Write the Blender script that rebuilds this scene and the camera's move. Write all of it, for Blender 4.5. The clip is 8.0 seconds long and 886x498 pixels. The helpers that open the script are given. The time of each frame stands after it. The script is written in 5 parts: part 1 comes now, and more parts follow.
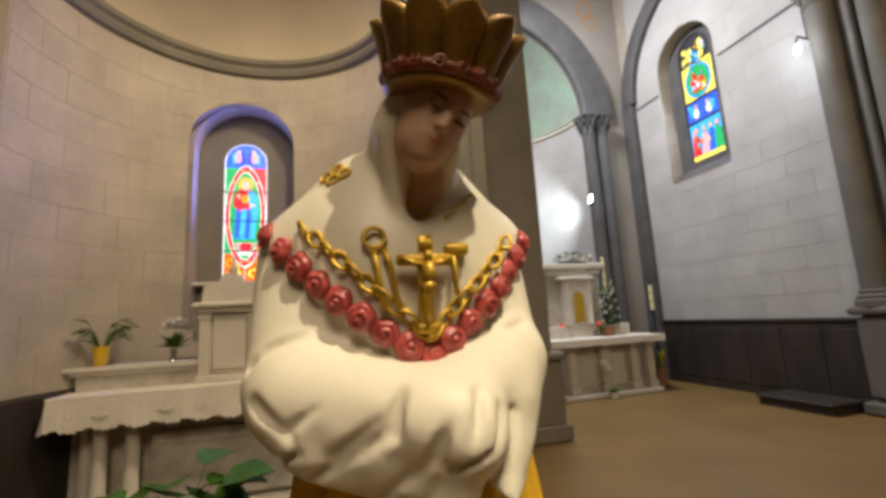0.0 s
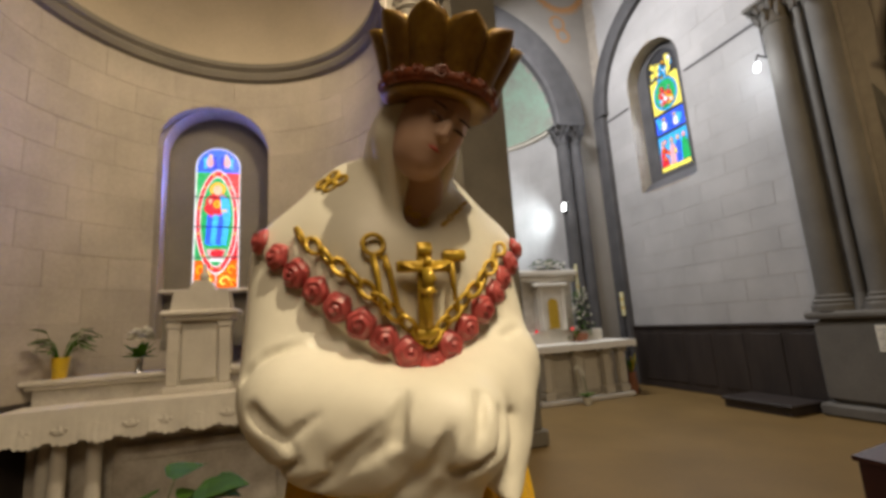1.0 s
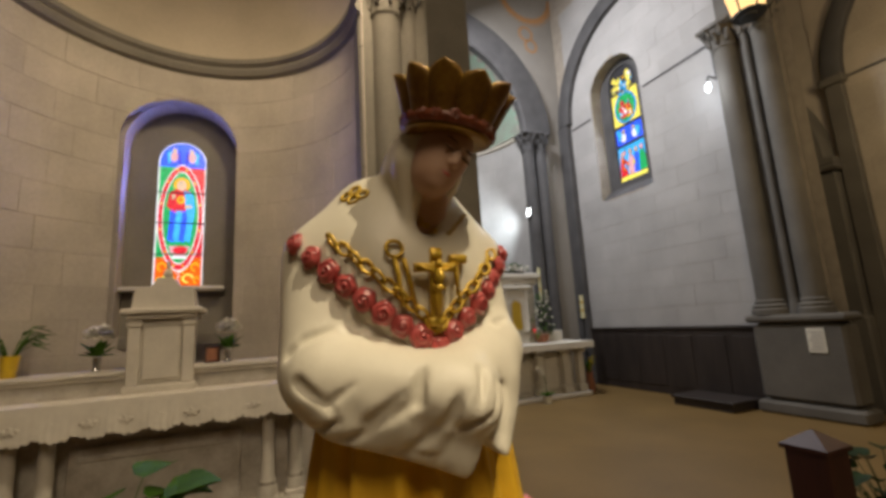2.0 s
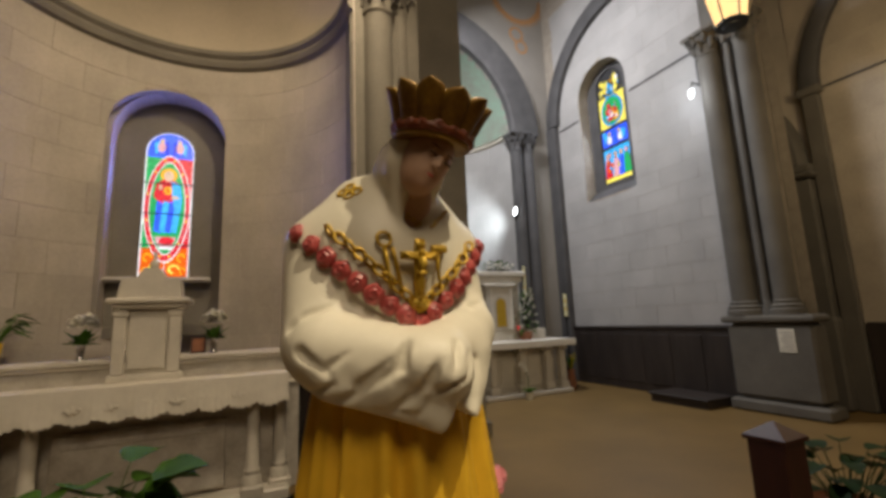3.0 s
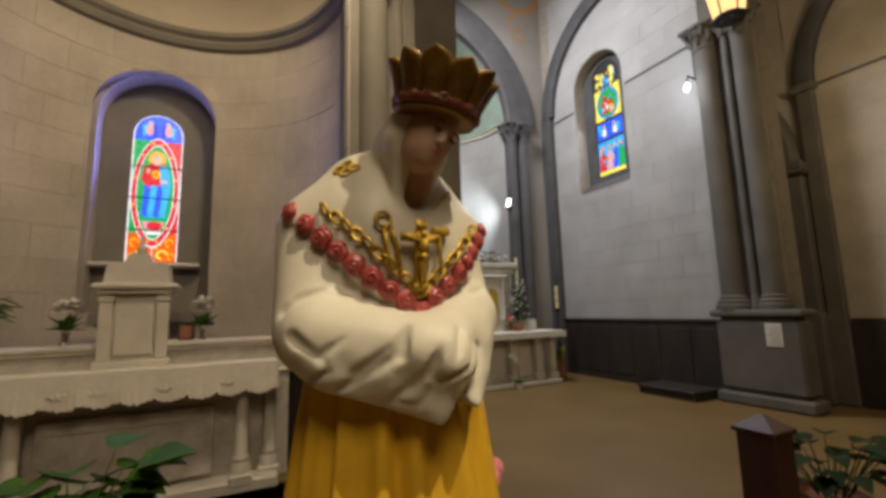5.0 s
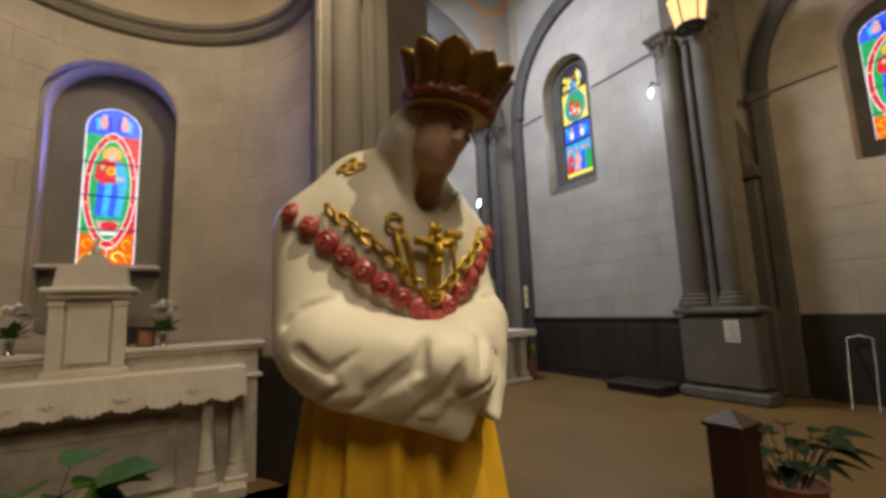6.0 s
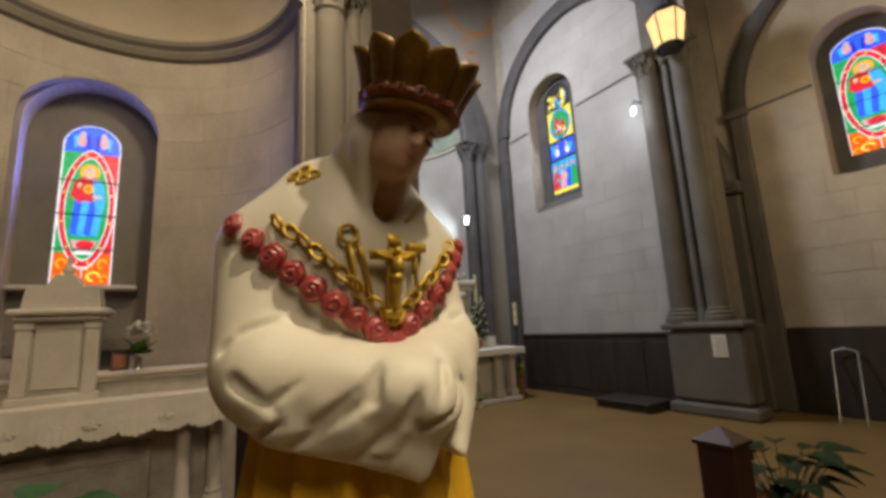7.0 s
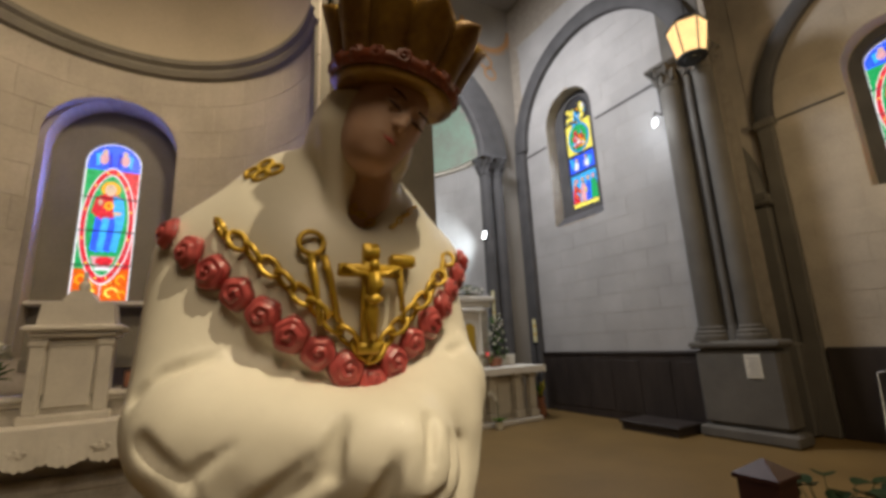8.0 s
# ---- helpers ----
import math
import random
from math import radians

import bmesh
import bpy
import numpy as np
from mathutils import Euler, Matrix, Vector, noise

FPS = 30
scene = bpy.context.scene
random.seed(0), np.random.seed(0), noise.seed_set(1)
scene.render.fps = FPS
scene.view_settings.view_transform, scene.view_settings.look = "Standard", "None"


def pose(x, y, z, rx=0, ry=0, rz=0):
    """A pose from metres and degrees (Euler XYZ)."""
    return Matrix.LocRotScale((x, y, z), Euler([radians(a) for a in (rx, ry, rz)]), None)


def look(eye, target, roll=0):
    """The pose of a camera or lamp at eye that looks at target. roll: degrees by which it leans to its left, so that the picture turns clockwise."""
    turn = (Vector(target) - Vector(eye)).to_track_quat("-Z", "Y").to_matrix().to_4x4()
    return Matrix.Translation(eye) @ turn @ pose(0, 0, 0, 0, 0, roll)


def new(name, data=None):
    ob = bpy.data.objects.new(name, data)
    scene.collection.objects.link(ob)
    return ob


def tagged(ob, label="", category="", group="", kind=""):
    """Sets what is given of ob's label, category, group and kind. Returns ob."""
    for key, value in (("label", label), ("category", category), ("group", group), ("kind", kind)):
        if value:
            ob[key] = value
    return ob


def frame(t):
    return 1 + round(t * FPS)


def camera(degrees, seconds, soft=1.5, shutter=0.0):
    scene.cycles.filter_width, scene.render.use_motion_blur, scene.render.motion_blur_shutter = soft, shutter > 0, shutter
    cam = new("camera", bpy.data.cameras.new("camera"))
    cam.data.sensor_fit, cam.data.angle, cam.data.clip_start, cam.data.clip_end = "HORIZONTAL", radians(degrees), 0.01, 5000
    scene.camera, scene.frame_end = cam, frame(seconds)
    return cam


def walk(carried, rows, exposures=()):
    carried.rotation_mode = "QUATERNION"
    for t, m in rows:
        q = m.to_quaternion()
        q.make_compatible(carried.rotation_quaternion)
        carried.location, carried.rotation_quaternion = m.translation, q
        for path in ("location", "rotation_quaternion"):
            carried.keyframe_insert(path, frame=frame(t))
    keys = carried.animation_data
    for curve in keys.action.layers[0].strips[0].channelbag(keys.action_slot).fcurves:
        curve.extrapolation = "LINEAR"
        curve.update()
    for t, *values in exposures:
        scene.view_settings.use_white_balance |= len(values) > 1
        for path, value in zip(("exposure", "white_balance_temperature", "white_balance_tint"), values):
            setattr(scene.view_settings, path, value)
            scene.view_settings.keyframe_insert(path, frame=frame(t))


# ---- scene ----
cam = camera(91.2, 8.0, soft=3.6)
PATH = [
    (0, (-0.006, -0.045, 1.400), (0.528, 1.857, 1.714), -3.2),
    (0.5, (0.001, -0.030, 1.401), (0.564, 1.861, 1.725), -3.4),
    (1, (-0.028, -0.044, 1.400), (0.616, 1.819, 1.739), -3.6),
    (1.5, (-0.074, -0.074, 1.397), (0.639, 1.763, 1.737), -3.4),
    (2, (-0.103, -0.116, 1.390), (0.692, 1.688, 1.727), -3.2),
    (3.5, (-0.131, -0.197, 1.363), (0.721, 1.585, 1.678), -2.2),
    (4, (-0.123, -0.192, 1.362), (0.709, 1.599, 1.673), -1.8),
    (4.5, (-0.115, -0.177, 1.360), (0.723, 1.616, 1.651), -1.6),
    (6, (-0.160, -0.098, 1.375), (0.853, 1.604, 1.650), -2.2),
    (6.5, (-0.130, -0.085, 1.372), (0.902, 1.599, 1.687), -2.8),
    (7, (-0.111, -0.075, 1.377), (0.941, 1.589, 1.728), -2.9),
    (7.5, (-0.079, -0.051, 1.383), (0.949, 1.620, 1.771), -3.0),
    (8, (-0.037, 0.003, 1.393), (0.937, 1.697, 1.818), -2.6),
]
walk(cam, [(t, look(eye, target, roll)) for t, eye, target, roll in PATH],
     exposures=[(0.0, 0.50), (0.6, 0.45), (1.0, 0.30), (1.5, 0.12), (2.0, 0.08), (3.5, 0.0), (8.0, 0.0)])

# ---- light ----
world = bpy.data.worlds.new("church_air")
scene.world = world
world.use_nodes = True
world.node_tree.nodes["Background"].inputs[0].default_value = (0.9, 0.8, 0.6, 1)
world.node_tree.nodes["Background"].inputs[1].default_value = 0.05


def lamp(name, kind, place, watts, colour, target=None, size=0.1, spot=60, blend=0.5):
    d = bpy.data.lights.new(name, kind)
    d.energy, d.color = watts, colour
    if kind == "AREA":
        d.shape, d.size = "DISK", size
    else:
        d.shadow_soft_size = size
    if kind == "SPOT":
        d.spot_size, d.spot_blend = radians(spot), blend
    ob = new(name, d)
    ob.matrix_world = look(place, target) if target else pose(*place)
    return ob


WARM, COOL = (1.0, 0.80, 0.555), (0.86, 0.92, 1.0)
lamp("statue_spot_light", "SPOT", (0.68, -0.80, 4.0), 228, (1.0, 0.84, 0.58), (0.08, 0.36, 1.22), 0.03, 28, 0.7)
# Broad fill added from the nave side; no fitting stands here.
lamp("nave_fill_light", "AREA", (-0.6, -3.5, 6.4), 145, WARM, (-0.2, 1.5, 1.0), 2.4)
# Warm fill added for the bay wall, well below and apart from hanging_lantern.
lamp("aisle_fill_light", "POINT", (5.5, 0.9, 3.9), 58, (1.0, 0.75, 0.42), size=0.15)
lamp("wall_bulb_light", "POINT", (5.90, 3.82, 4.66), 9, COOL, size=0.06)
lamp("chapel_flood_light", "SPOT", (5.0, 7.25, 3.55), 135, (0.86, 0.95, 1.0), (3.7, 8.9, 3.3), 0.06, 130, 0.6)
# Unseen cool fill, added high up to brighten the transept wall.
lamp("transept_fill_light", "AREA", (3.0, 5.5, 7.4), 245, (0.94, 0.93, 0.97), (6.4, 5.6, 2.0), 1.2)
lamp("apse_light", "SPOT", (0.62, 1.9, 5.4), 320, WARM, (-0.75, 4.3, 1.7), 0.25, 100, 0.9)
lamp("apse_dome_light", "SPOT", (0.3, 1.2, 4.2), 38, WARM, (-0.8, 4.0, 5.2), 0.25, 90, 0.9)
# Blue lamp added inside the glass to imitate the hazy glow round the niche.
lamp("apse_niche_blue_fill", "AREA", (-0.835, 5.03, 2.95), 15, (0.20, 0.26, 1.0), (-0.835, 3.0, 3.1), 0.42)
lamp("transept_window_light", "AREA", (6.62, 5.72, 5.0), 18, (0.75, 0.85, 1.0), (4.6, 5.72, 4.2), 0.6)

# ---- materials ----


def mat(name, colour, rough=0.6, var=0.25, scale=6.0, fine=60.0, bump=0.15, metal=0.0, each=0.0, coat=0.0, second=None, stretch=(1, 1, 1)):
    m = bpy.data.materials.new(name)
    m.use_nodes = True
    nt = m.node_tree
    b = nt.nodes["Principled BSDF"]
    co = nt.nodes.new("ShaderNodeTexCoord")
    mp = nt.nodes.new("ShaderNodeMapping")
    mp.inputs["Scale"].default_value = stretch
    geo = nt.nodes.new("ShaderNodeNewGeometry")
    nt.links.new(geo.outputs["Position"], mp.inputs["Vector"])
    n1, n2 = nt.nodes.new("ShaderNodeTexNoise"), nt.nodes.new("ShaderNodeTexNoise")
    for n, s in ((n1, scale), (n2, fine)):
        n.inputs["Scale"].default_value, n.inputs["Detail"].default_value = s, 5
        nt.links.new(mp.outputs["Vector"], n.inputs["Vector"])
    ramp = nt.nodes.new("ShaderNodeValToRGB")
    lo = tuple(c * (1 - var) for c in (second or colour))
    hi = tuple(min(1, c * (1 + var * 0.6)) for c in colour)
    ramp.color_ramp.elements[0].position, ramp.color_ramp.elements[0].color = 0.32, (*lo, 1)
    ramp.color_ramp.elements[1].position, ramp.color_ramp.elements[1].color = 0.68, (*hi, 1)
    mix = nt.nodes.new("ShaderNodeMix")
    mix.inputs["Factor"].default_value = 0.3
    nt.links.new(n1.outputs["Fac"], mix.inputs["A"])
    nt.links.new(n2.outputs["Fac"], mix.inputs["B"])
    nt.links.new(mix.outputs["Result"], ramp.inputs["Fac"])
    out = ramp.outputs["Color"]
    if each:
        info = nt.nodes.new("ShaderNodeObjectInfo")
        rng = nt.nodes.new("ShaderNodeMapRange")
        rng.inputs["To Min"].default_value, rng.inputs["To Max"].default_value = 1 - each, 1 + each
        nt.links.new(info.outputs["Random"], rng.inputs["Value"])
        hsv = nt.nodes.new("ShaderNodeHueSaturation")
        nt.links.new(rng.outputs["Result"], hsv.inputs["Value"])
        nt.links.new(out, hsv.inputs["Color"])
        out = hsv.outputs["Color"]
    nt.links.new(out, b.inputs["Base Color"])
    b.inputs["Roughness"].default_value, b.inputs["Metallic"].default_value = rough, metal
    b.inputs["Coat Weight"].default_value = coat
    bp = nt.nodes.new("ShaderNodeBump")
    bp.inputs["Strength"].default_value, bp.inputs["Distance"].default_value = bump, 0.01
    nt.links.new(mix.outputs["Result"], bp.inputs["Height"])
    nt.links.new(bp.outputs["Normal"], b.inputs["Normal"])
    return m


def glow(name, colour, strength, var=0.35, scale=25.0):
    """Backlit coloured glass or a lit lamp."""
    m = mat(name, colour, 0.25, var, scale, 120, 0.1)
    nt = m.node_tree
    b = nt.nodes["Principled BSDF"]
    nt.links.new(b.inputs["Base Color"].links[0].from_socket, b.inputs["Emission Color"])
    nt.links.remove(b.inputs["Base Color"].links[0])
    b.inputs["Base Color"].default_value = tuple(0.06 * c for c in colour) + (1,)
    b.inputs["Emission Strength"].default_value = strength
    return m


STONE = mat("apse_limestone", (0.44, 0.39, 0.32), 0.85, 0.22, 2.0, 40, 0.3, each=0.045)
JOINT = mat("lime_mortar", (0.38, 0.335, 0.275), 0.9, 0.2, 8, 60, 0.2)
GREY = mat("transept_limestone", (0.42, 0.41, 0.40), 0.85, 0.16, 1.6, 40, 0.25, each=0.04)
DARK = mat("dark_volcanic_stone", (0.085, 0.083, 0.085), 0.75, 0.3, 3, 50, 0.3)
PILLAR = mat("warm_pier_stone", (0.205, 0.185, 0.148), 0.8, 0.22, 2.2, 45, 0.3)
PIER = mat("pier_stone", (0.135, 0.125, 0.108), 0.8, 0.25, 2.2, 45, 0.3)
PLASTER = mat("vault_plaster", (0.50, 0.43, 0.32), 0.9, 0.12, 1.8, 30, 0.1)
WHITEPL = mat("white_plaster", (0.33, 0.31, 0.28), 0.9, 0.12, 1.8, 30, 0.1)
WAINS = mat("dark_dado_wood", (0.035, 0.026, 0.022), 0.6, 0.4, 5, 50, 0.15, stretch=(1, 1, 0.2))
FLOOR = mat("worn_floor_stone", (0.22, 0.14, 0.05), 0.42, 0.22, 1.4, 30, 0.08)
MARBLE = mat("white_marble", (0.62, 0.58, 0.50), 0.45, 0.14, 4, 40, 0.08)
MARBLE2 = mat("veined_marble", (0.55, 0.52, 0.46), 0.45, 0.22, 7, 40, 0.1, second=(0.45, 0.40, 0.33))
LINEN = mat("white_linen", (0.75, 0.71, 0.62), 0.9, 0.08, 14, 220, 0.3)
LACE = mat("lace_relief", (0.60, 0.56, 0.48), 0.9, 0.15, 30, 240, 0.4)
WHITE = mat("white_painted_plaster", (0.77, 0.72, 0.59), 0.48, 0.05, 12, 90, 0.06, coat=0.05)
SKIN = mat("painted_face", (0.48, 0.30, 0.205), 0.55, 0.08, 14, 90, 0.04)
GOLD = mat("gilt_paint", (0.60, 0.39, 0.04), 0.38, 0.25, 60, 200, 0.15, metal=0.4)
ROSE = mat("rose_paint", (0.56, 0.12, 0.11), 0.3, 0.3, 60, 200, 0.08, coat=0.4, second=(0.42, 0.05, 0.05))
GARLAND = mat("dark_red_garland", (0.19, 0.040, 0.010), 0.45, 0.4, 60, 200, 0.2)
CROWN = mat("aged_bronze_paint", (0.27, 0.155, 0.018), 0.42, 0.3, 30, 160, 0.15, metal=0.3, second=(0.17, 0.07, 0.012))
OCHRE = mat("ochre_paint", (0.80, 0.47, 0.03), 0.45, 0.1, 20, 90, 0.05, coat=0.1)
LEAF = mat("plant_leaf", (0.055, 0.14, 0.012), 0.6, 0.4, 14, 90, 0.1)
# Darkened copy of the leaf colour; paints in the shade at the floor plant.
LEAF_SHADED = mat("plant_leaf_shaded", (0.016, 0.038, 0.010), 0.6, 0.4, 14, 90, 0.1)
for leaf_mat in (LEAF, LEAF_SHADED):
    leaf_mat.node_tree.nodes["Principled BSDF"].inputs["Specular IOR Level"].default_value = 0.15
PETAL = mat("white_petal", (0.72, 0.70, 0.60), 0.6, 0.12, 30, 90, 0.1)
PINK = mat("pink_petal", (0.65, 0.22, 0.24), 0.55, 0.2, 60, 90, 0.1)
YELLOW = mat("yellow_glaze", (0.72, 0.48, 0.02), 0.35, 0.1, 20, 90, 0.03, coat=0.3)
SILVER = mat("silver_vase", (0.6, 0.6, 0.6), 0.25, 0.1, 20, 90, 0.05, metal=1.0)
WAX = mat("candle_wax", (0.72, 0.68, 0.40), 0.5, 0.06, 20, 90, 0.03)
IRON = mat("dark_iron", (0.04, 0.04, 0.04), 0.5, 0.2, 20, 90, 0.1, metal=0.6)
BROWNW = mat("red_brown_wood", (0.05, 0.014, 0.009), 0.5, 0.35, 5, 60, 0.12, stretch=(1, 1, 0.15))
PAPER = mat("white_paper", (0.75, 0.72, 0.62), 0.85, 0.04, 10, 90, 0.02)
PIPE = mat("painted_pipe", (0.45, 0.40, 0.33), 0.5, 0.1, 20, 60, 0.05)
LEAD = mat("window_lead", (0.02, 0.02, 0.025), 0.6, 0.2, 30, 90, 0.1)
TERRA = mat("terracotta_pot", (0.30, 0.12, 0.06), 0.7, 0.2, 20, 90, 0.1)
FRESCO = mat("green_fresco", (0.22, 0.33, 0.26), 0.9, 0.4, 2.2, 12, 0.1, second=(0.42, 0.42, 0.36))
ORANGE = mat("painted_ornament", (0.50, 0.27, 0.12), 0.9, 0.2, 20, 60, 0.05)

# ---- mesh helpers ----


class Geo:
    """Vertices and faces of one mesh, gathered piece by piece, with a material index for each face."""

    def __init__(self):
        self.v, self.f, self.m = [], [], []

    def add(self, verts, faces, m=0, tf=None):
        o = len(self.v)
        self.v += [tuple(tf @ Vector(p)) if tf else tuple(p) for p in verts]
        self.f += [tuple(i + o for i in f) for f in faces]
        self.m += [m] * len(faces)
        return self

    def box(self, lo, hi, m=0, bevel=0.0, tf=None):
        (x0, y0, z0), (x1, y1, z1) = lo, hi
        b = min(bevel, (x1 - x0) / 3, (y1 - y0) / 3, (z1 - z0) / 3)
        if b <= 0:
            vs = [(x, y, z) for z in (z0, z1) for y in (y0, y1) for x in (x0, x1)]
            return self.add(vs, [(0, 2, 3, 1), (4, 5, 7, 6), (0, 1, 5, 4), (2, 6, 7, 3), (0, 4, 6, 2), (1, 3, 7, 5)], m, tf)
        rings = []
        for z, s in ((z0, b), (z0 + b, 0), (z1 - b, 0), (z1, b)):
            c = b * 0.6
            a0, a1, d0, d1 = x0 + s, x1 - s, y0 + s, y1 - s
            rings.append([(a0 + c, d0, z), (a1 - c, d0, z), (a1, d0 + c, z), (a1, d1 - c, z), (a1 - c, d1, z), (a0 + c, d1, z), (a0, d1 - c, z), (a0, d0 + c, z)])
        return self.rings(rings, m, tf=tf)

    def rings(self, rings, m=0, closed=True, caps=True, tf=None):
        n = len(rings[0])
        vs = [p for r in rings for p in r]
        fs = []
        for i in range(len(rings) - 1):
            for j in range(n if closed else n - 1):
                k = (j + 1) % n
                fs.append((i * n + j, i * n + k, (i + 1) * n + k, (i + 1) * n + j))
        if caps and closed:
            fs.append(tuple(range(n - 1, -1, -1)))
            fs.append(tuple((len(rings) - 1) * n + j for j in range(n)))
        return self.add(vs, fs, m, tf)

    def lathe(self, profile, at=(0, 0, 0), n=20, m=0, tf=None, squash=(1, 1)):
        rings = [[(at[0] + r * squash[0] * math.cos(2 * math.pi * j / n), at[1] + r * squash[1] * math.sin(2 * math.pi * j / n), at[2] + z) for j in range(n)] for r, z in profile]
        return self.rings(rings, m, tf=tf)

    def tube(self, pts, radii, n=8, m=0, tf=None):
        pts = [Vector(p) for p in pts]
        if not isinstance(radii, (list, tuple)):
            radii = [radii] * len(pts)
        rings = []
        for i, p in enumerate(pts):
            d = (pts[min(i + 1, len(pts) - 1)] - pts[max(i - 1, 0)]).normalized()
            q = d.to_track_quat("Z", "Y").to_matrix()
            rings.append([tuple(p + q @ Vector((radii[i] * math.cos(2 * math.pi * j / n), radii[i] * math.sin(2 * math.pi * j / n), 0))) for j in range(n)])
        return self.rings(rings, m, tf=tf)

    def torus(self, R, r, tf=None, m=0, n=18, k=8, sx=1.0):
        vs, fs = [], []
        for i in range(n):
            a = 2 * math.pi * i / n
            for j in range(k):
                b = 2 * math.pi * j / k
                vs.append(((R * sx + r * math.cos(b)) * math.cos(a), (R + r * math.cos(b)) * math.sin(a), r * math.sin(b)))
                fs.append((i * k + j, ((i + 1) % n) * k + j, ((i + 1) % n) * k + (j + 1) % k, i * k + (j + 1) % k))
        return self.add(vs, fs, m, tf)

    def ball(self, c, r, m=0, n=12, k=8, tf=None):
        r = (r, r, r) if isinstance(r, (int, float)) else r
        rings = [[(c[0] + r[0] * math.sin(t) * math.cos(2 * math.pi * j / n), c[1] + r[1] * math.sin(t) * math.sin(2 * math.pi * j / n), c[2] - r[2] * math.cos(t)) for j in range(n)]
                 for t in [math.pi * (i + 0.15) / (k + 0.3) for i in range(k + 1)]]
        return self.rings(rings, m, tf=tf)

    def prism(self, outline, y0, y1, m=0, tf=None):
        """An outline in x and z, drawn out along y."""
        n = len(outline)
        vs = [(x, y0, z) for x, z in outline] + [(x, y1, z) for x, z in outline]
        fs = [tuple(range(n)), tuple(range(2 * n - 1, n - 1, -1))] + [(j, j + n, (j + 1) % n + n, (j + 1) % n) for j in range(n)]
        return self.add(vs, fs, m, tf)

    def leaf(self, root, tip, width, sag=0.0, m=0, side=None):
        """A bent, folded leaf blade with a little thickness."""
        a, b = Vector(root), Vector(tip)
        d = b - a
        s = Vector(side) if side else d.cross(Vector((0, 0, 1)))
        s = s.normalized() if s.length > 1e-6 else Vector((1, 0, 0))
        rows = []
        for i in range(6):
            t = i / 5
            w = width * (math.sin(math.pi * (0.08 + 0.92 * t) ** 0.8) + 0.03)
            c = a + d * t + Vector((0, 0, -sag * t * t))
            rows.append([c - s * w + Vector((0, 0, w * 0.35)), c, c + s * w + Vector((0, 0, w * 0.35))])
        vs = [tuple(p) for r in rows for p in r] + [tuple(p - Vector((0, 0, 0.0015))) for r in rows for p in r]
        fs = []
        for i in range(5):
            for j in range(2):
                q = (i * 3 + j, i * 3 + j + 1, i * 3 + j + 4, i * 3 + j + 3)
                fs += [q, tuple(k + 18 for k in reversed(q))]
        return self.add(vs, fs, m)


def ob_of(name, g, mats, parent=None, smooth=False, label="", category="", group="", kind=""):
    me = bpy.data.meshes.new(name)
    me.from_pydata(g.v, [], g.f)
    for x in mats if isinstance(mats, (list, tuple)) else [mats]:
        me.materials.append(x)
    me.polygons.foreach_set("material_index", g.m)
    bm = bmesh.new()
    bm.from_mesh(me)
    if len(bm.verts) < 6000:
        bmesh.ops.remove_doubles(bm, verts=bm.verts, dist=1e-5)
    bmesh.ops.recalc_face_normals(bm, faces=bm.faces)
    bm.to_mesh(me)
    bm.free()
    if smooth:
        me.shade_smooth()
        if smooth != "all":
            me.set_sharp_from_angle(angle=radians(40))
    ob = new(name, me)
    if parent:
        ob.parent = parent
    return tagged(ob, label, category, group, kind)


def thing(name, place, label, category, group=""):
    e = new(name)
    e.location = place
    e.empty_display_size = 0.1
    bpy.context.view_layer.update()
    return tagged(e, label, category, group)


def part(name, g, m, parent, label="", smooth=False):
    ob = ob_of(name, g, m, parent, smooth, label)
    top = parent
    off = Vector(parent.location)
    while top.parent:
        top = top.parent
        off = off + Vector(top.location)
    ob.matrix_parent_inverse = Matrix.Translation(-off)
    return ob


# ---- building ----
AX, AY, AR = -0.68, 3.35, 1.42      # side apse: centre and radius
CORN = 4.13                          # underside of its cornice
BX, BY, BR = 3.27, 7.40, 1.95        # second apse
EX = 6.40                            # transept wall
MX = 7.20                            # next bay's wall


def arc(cx, cy, r, a0, a1, n):
    return [(cx + r * math.cos(radians(a0 + (a1 - a0) * i / n)), cy + r * math.sin(radians(a0 + (a1 - a0) * i / n))) for i in range(n + 1)]


g = Geo().box((-9, -13, -0.2), (13, 10.5, 0))
floor = ob_of("floor", g, FLOOR, label="worn ochre-brown stone church floor with a dull sheen", category="floor", kind="structure")


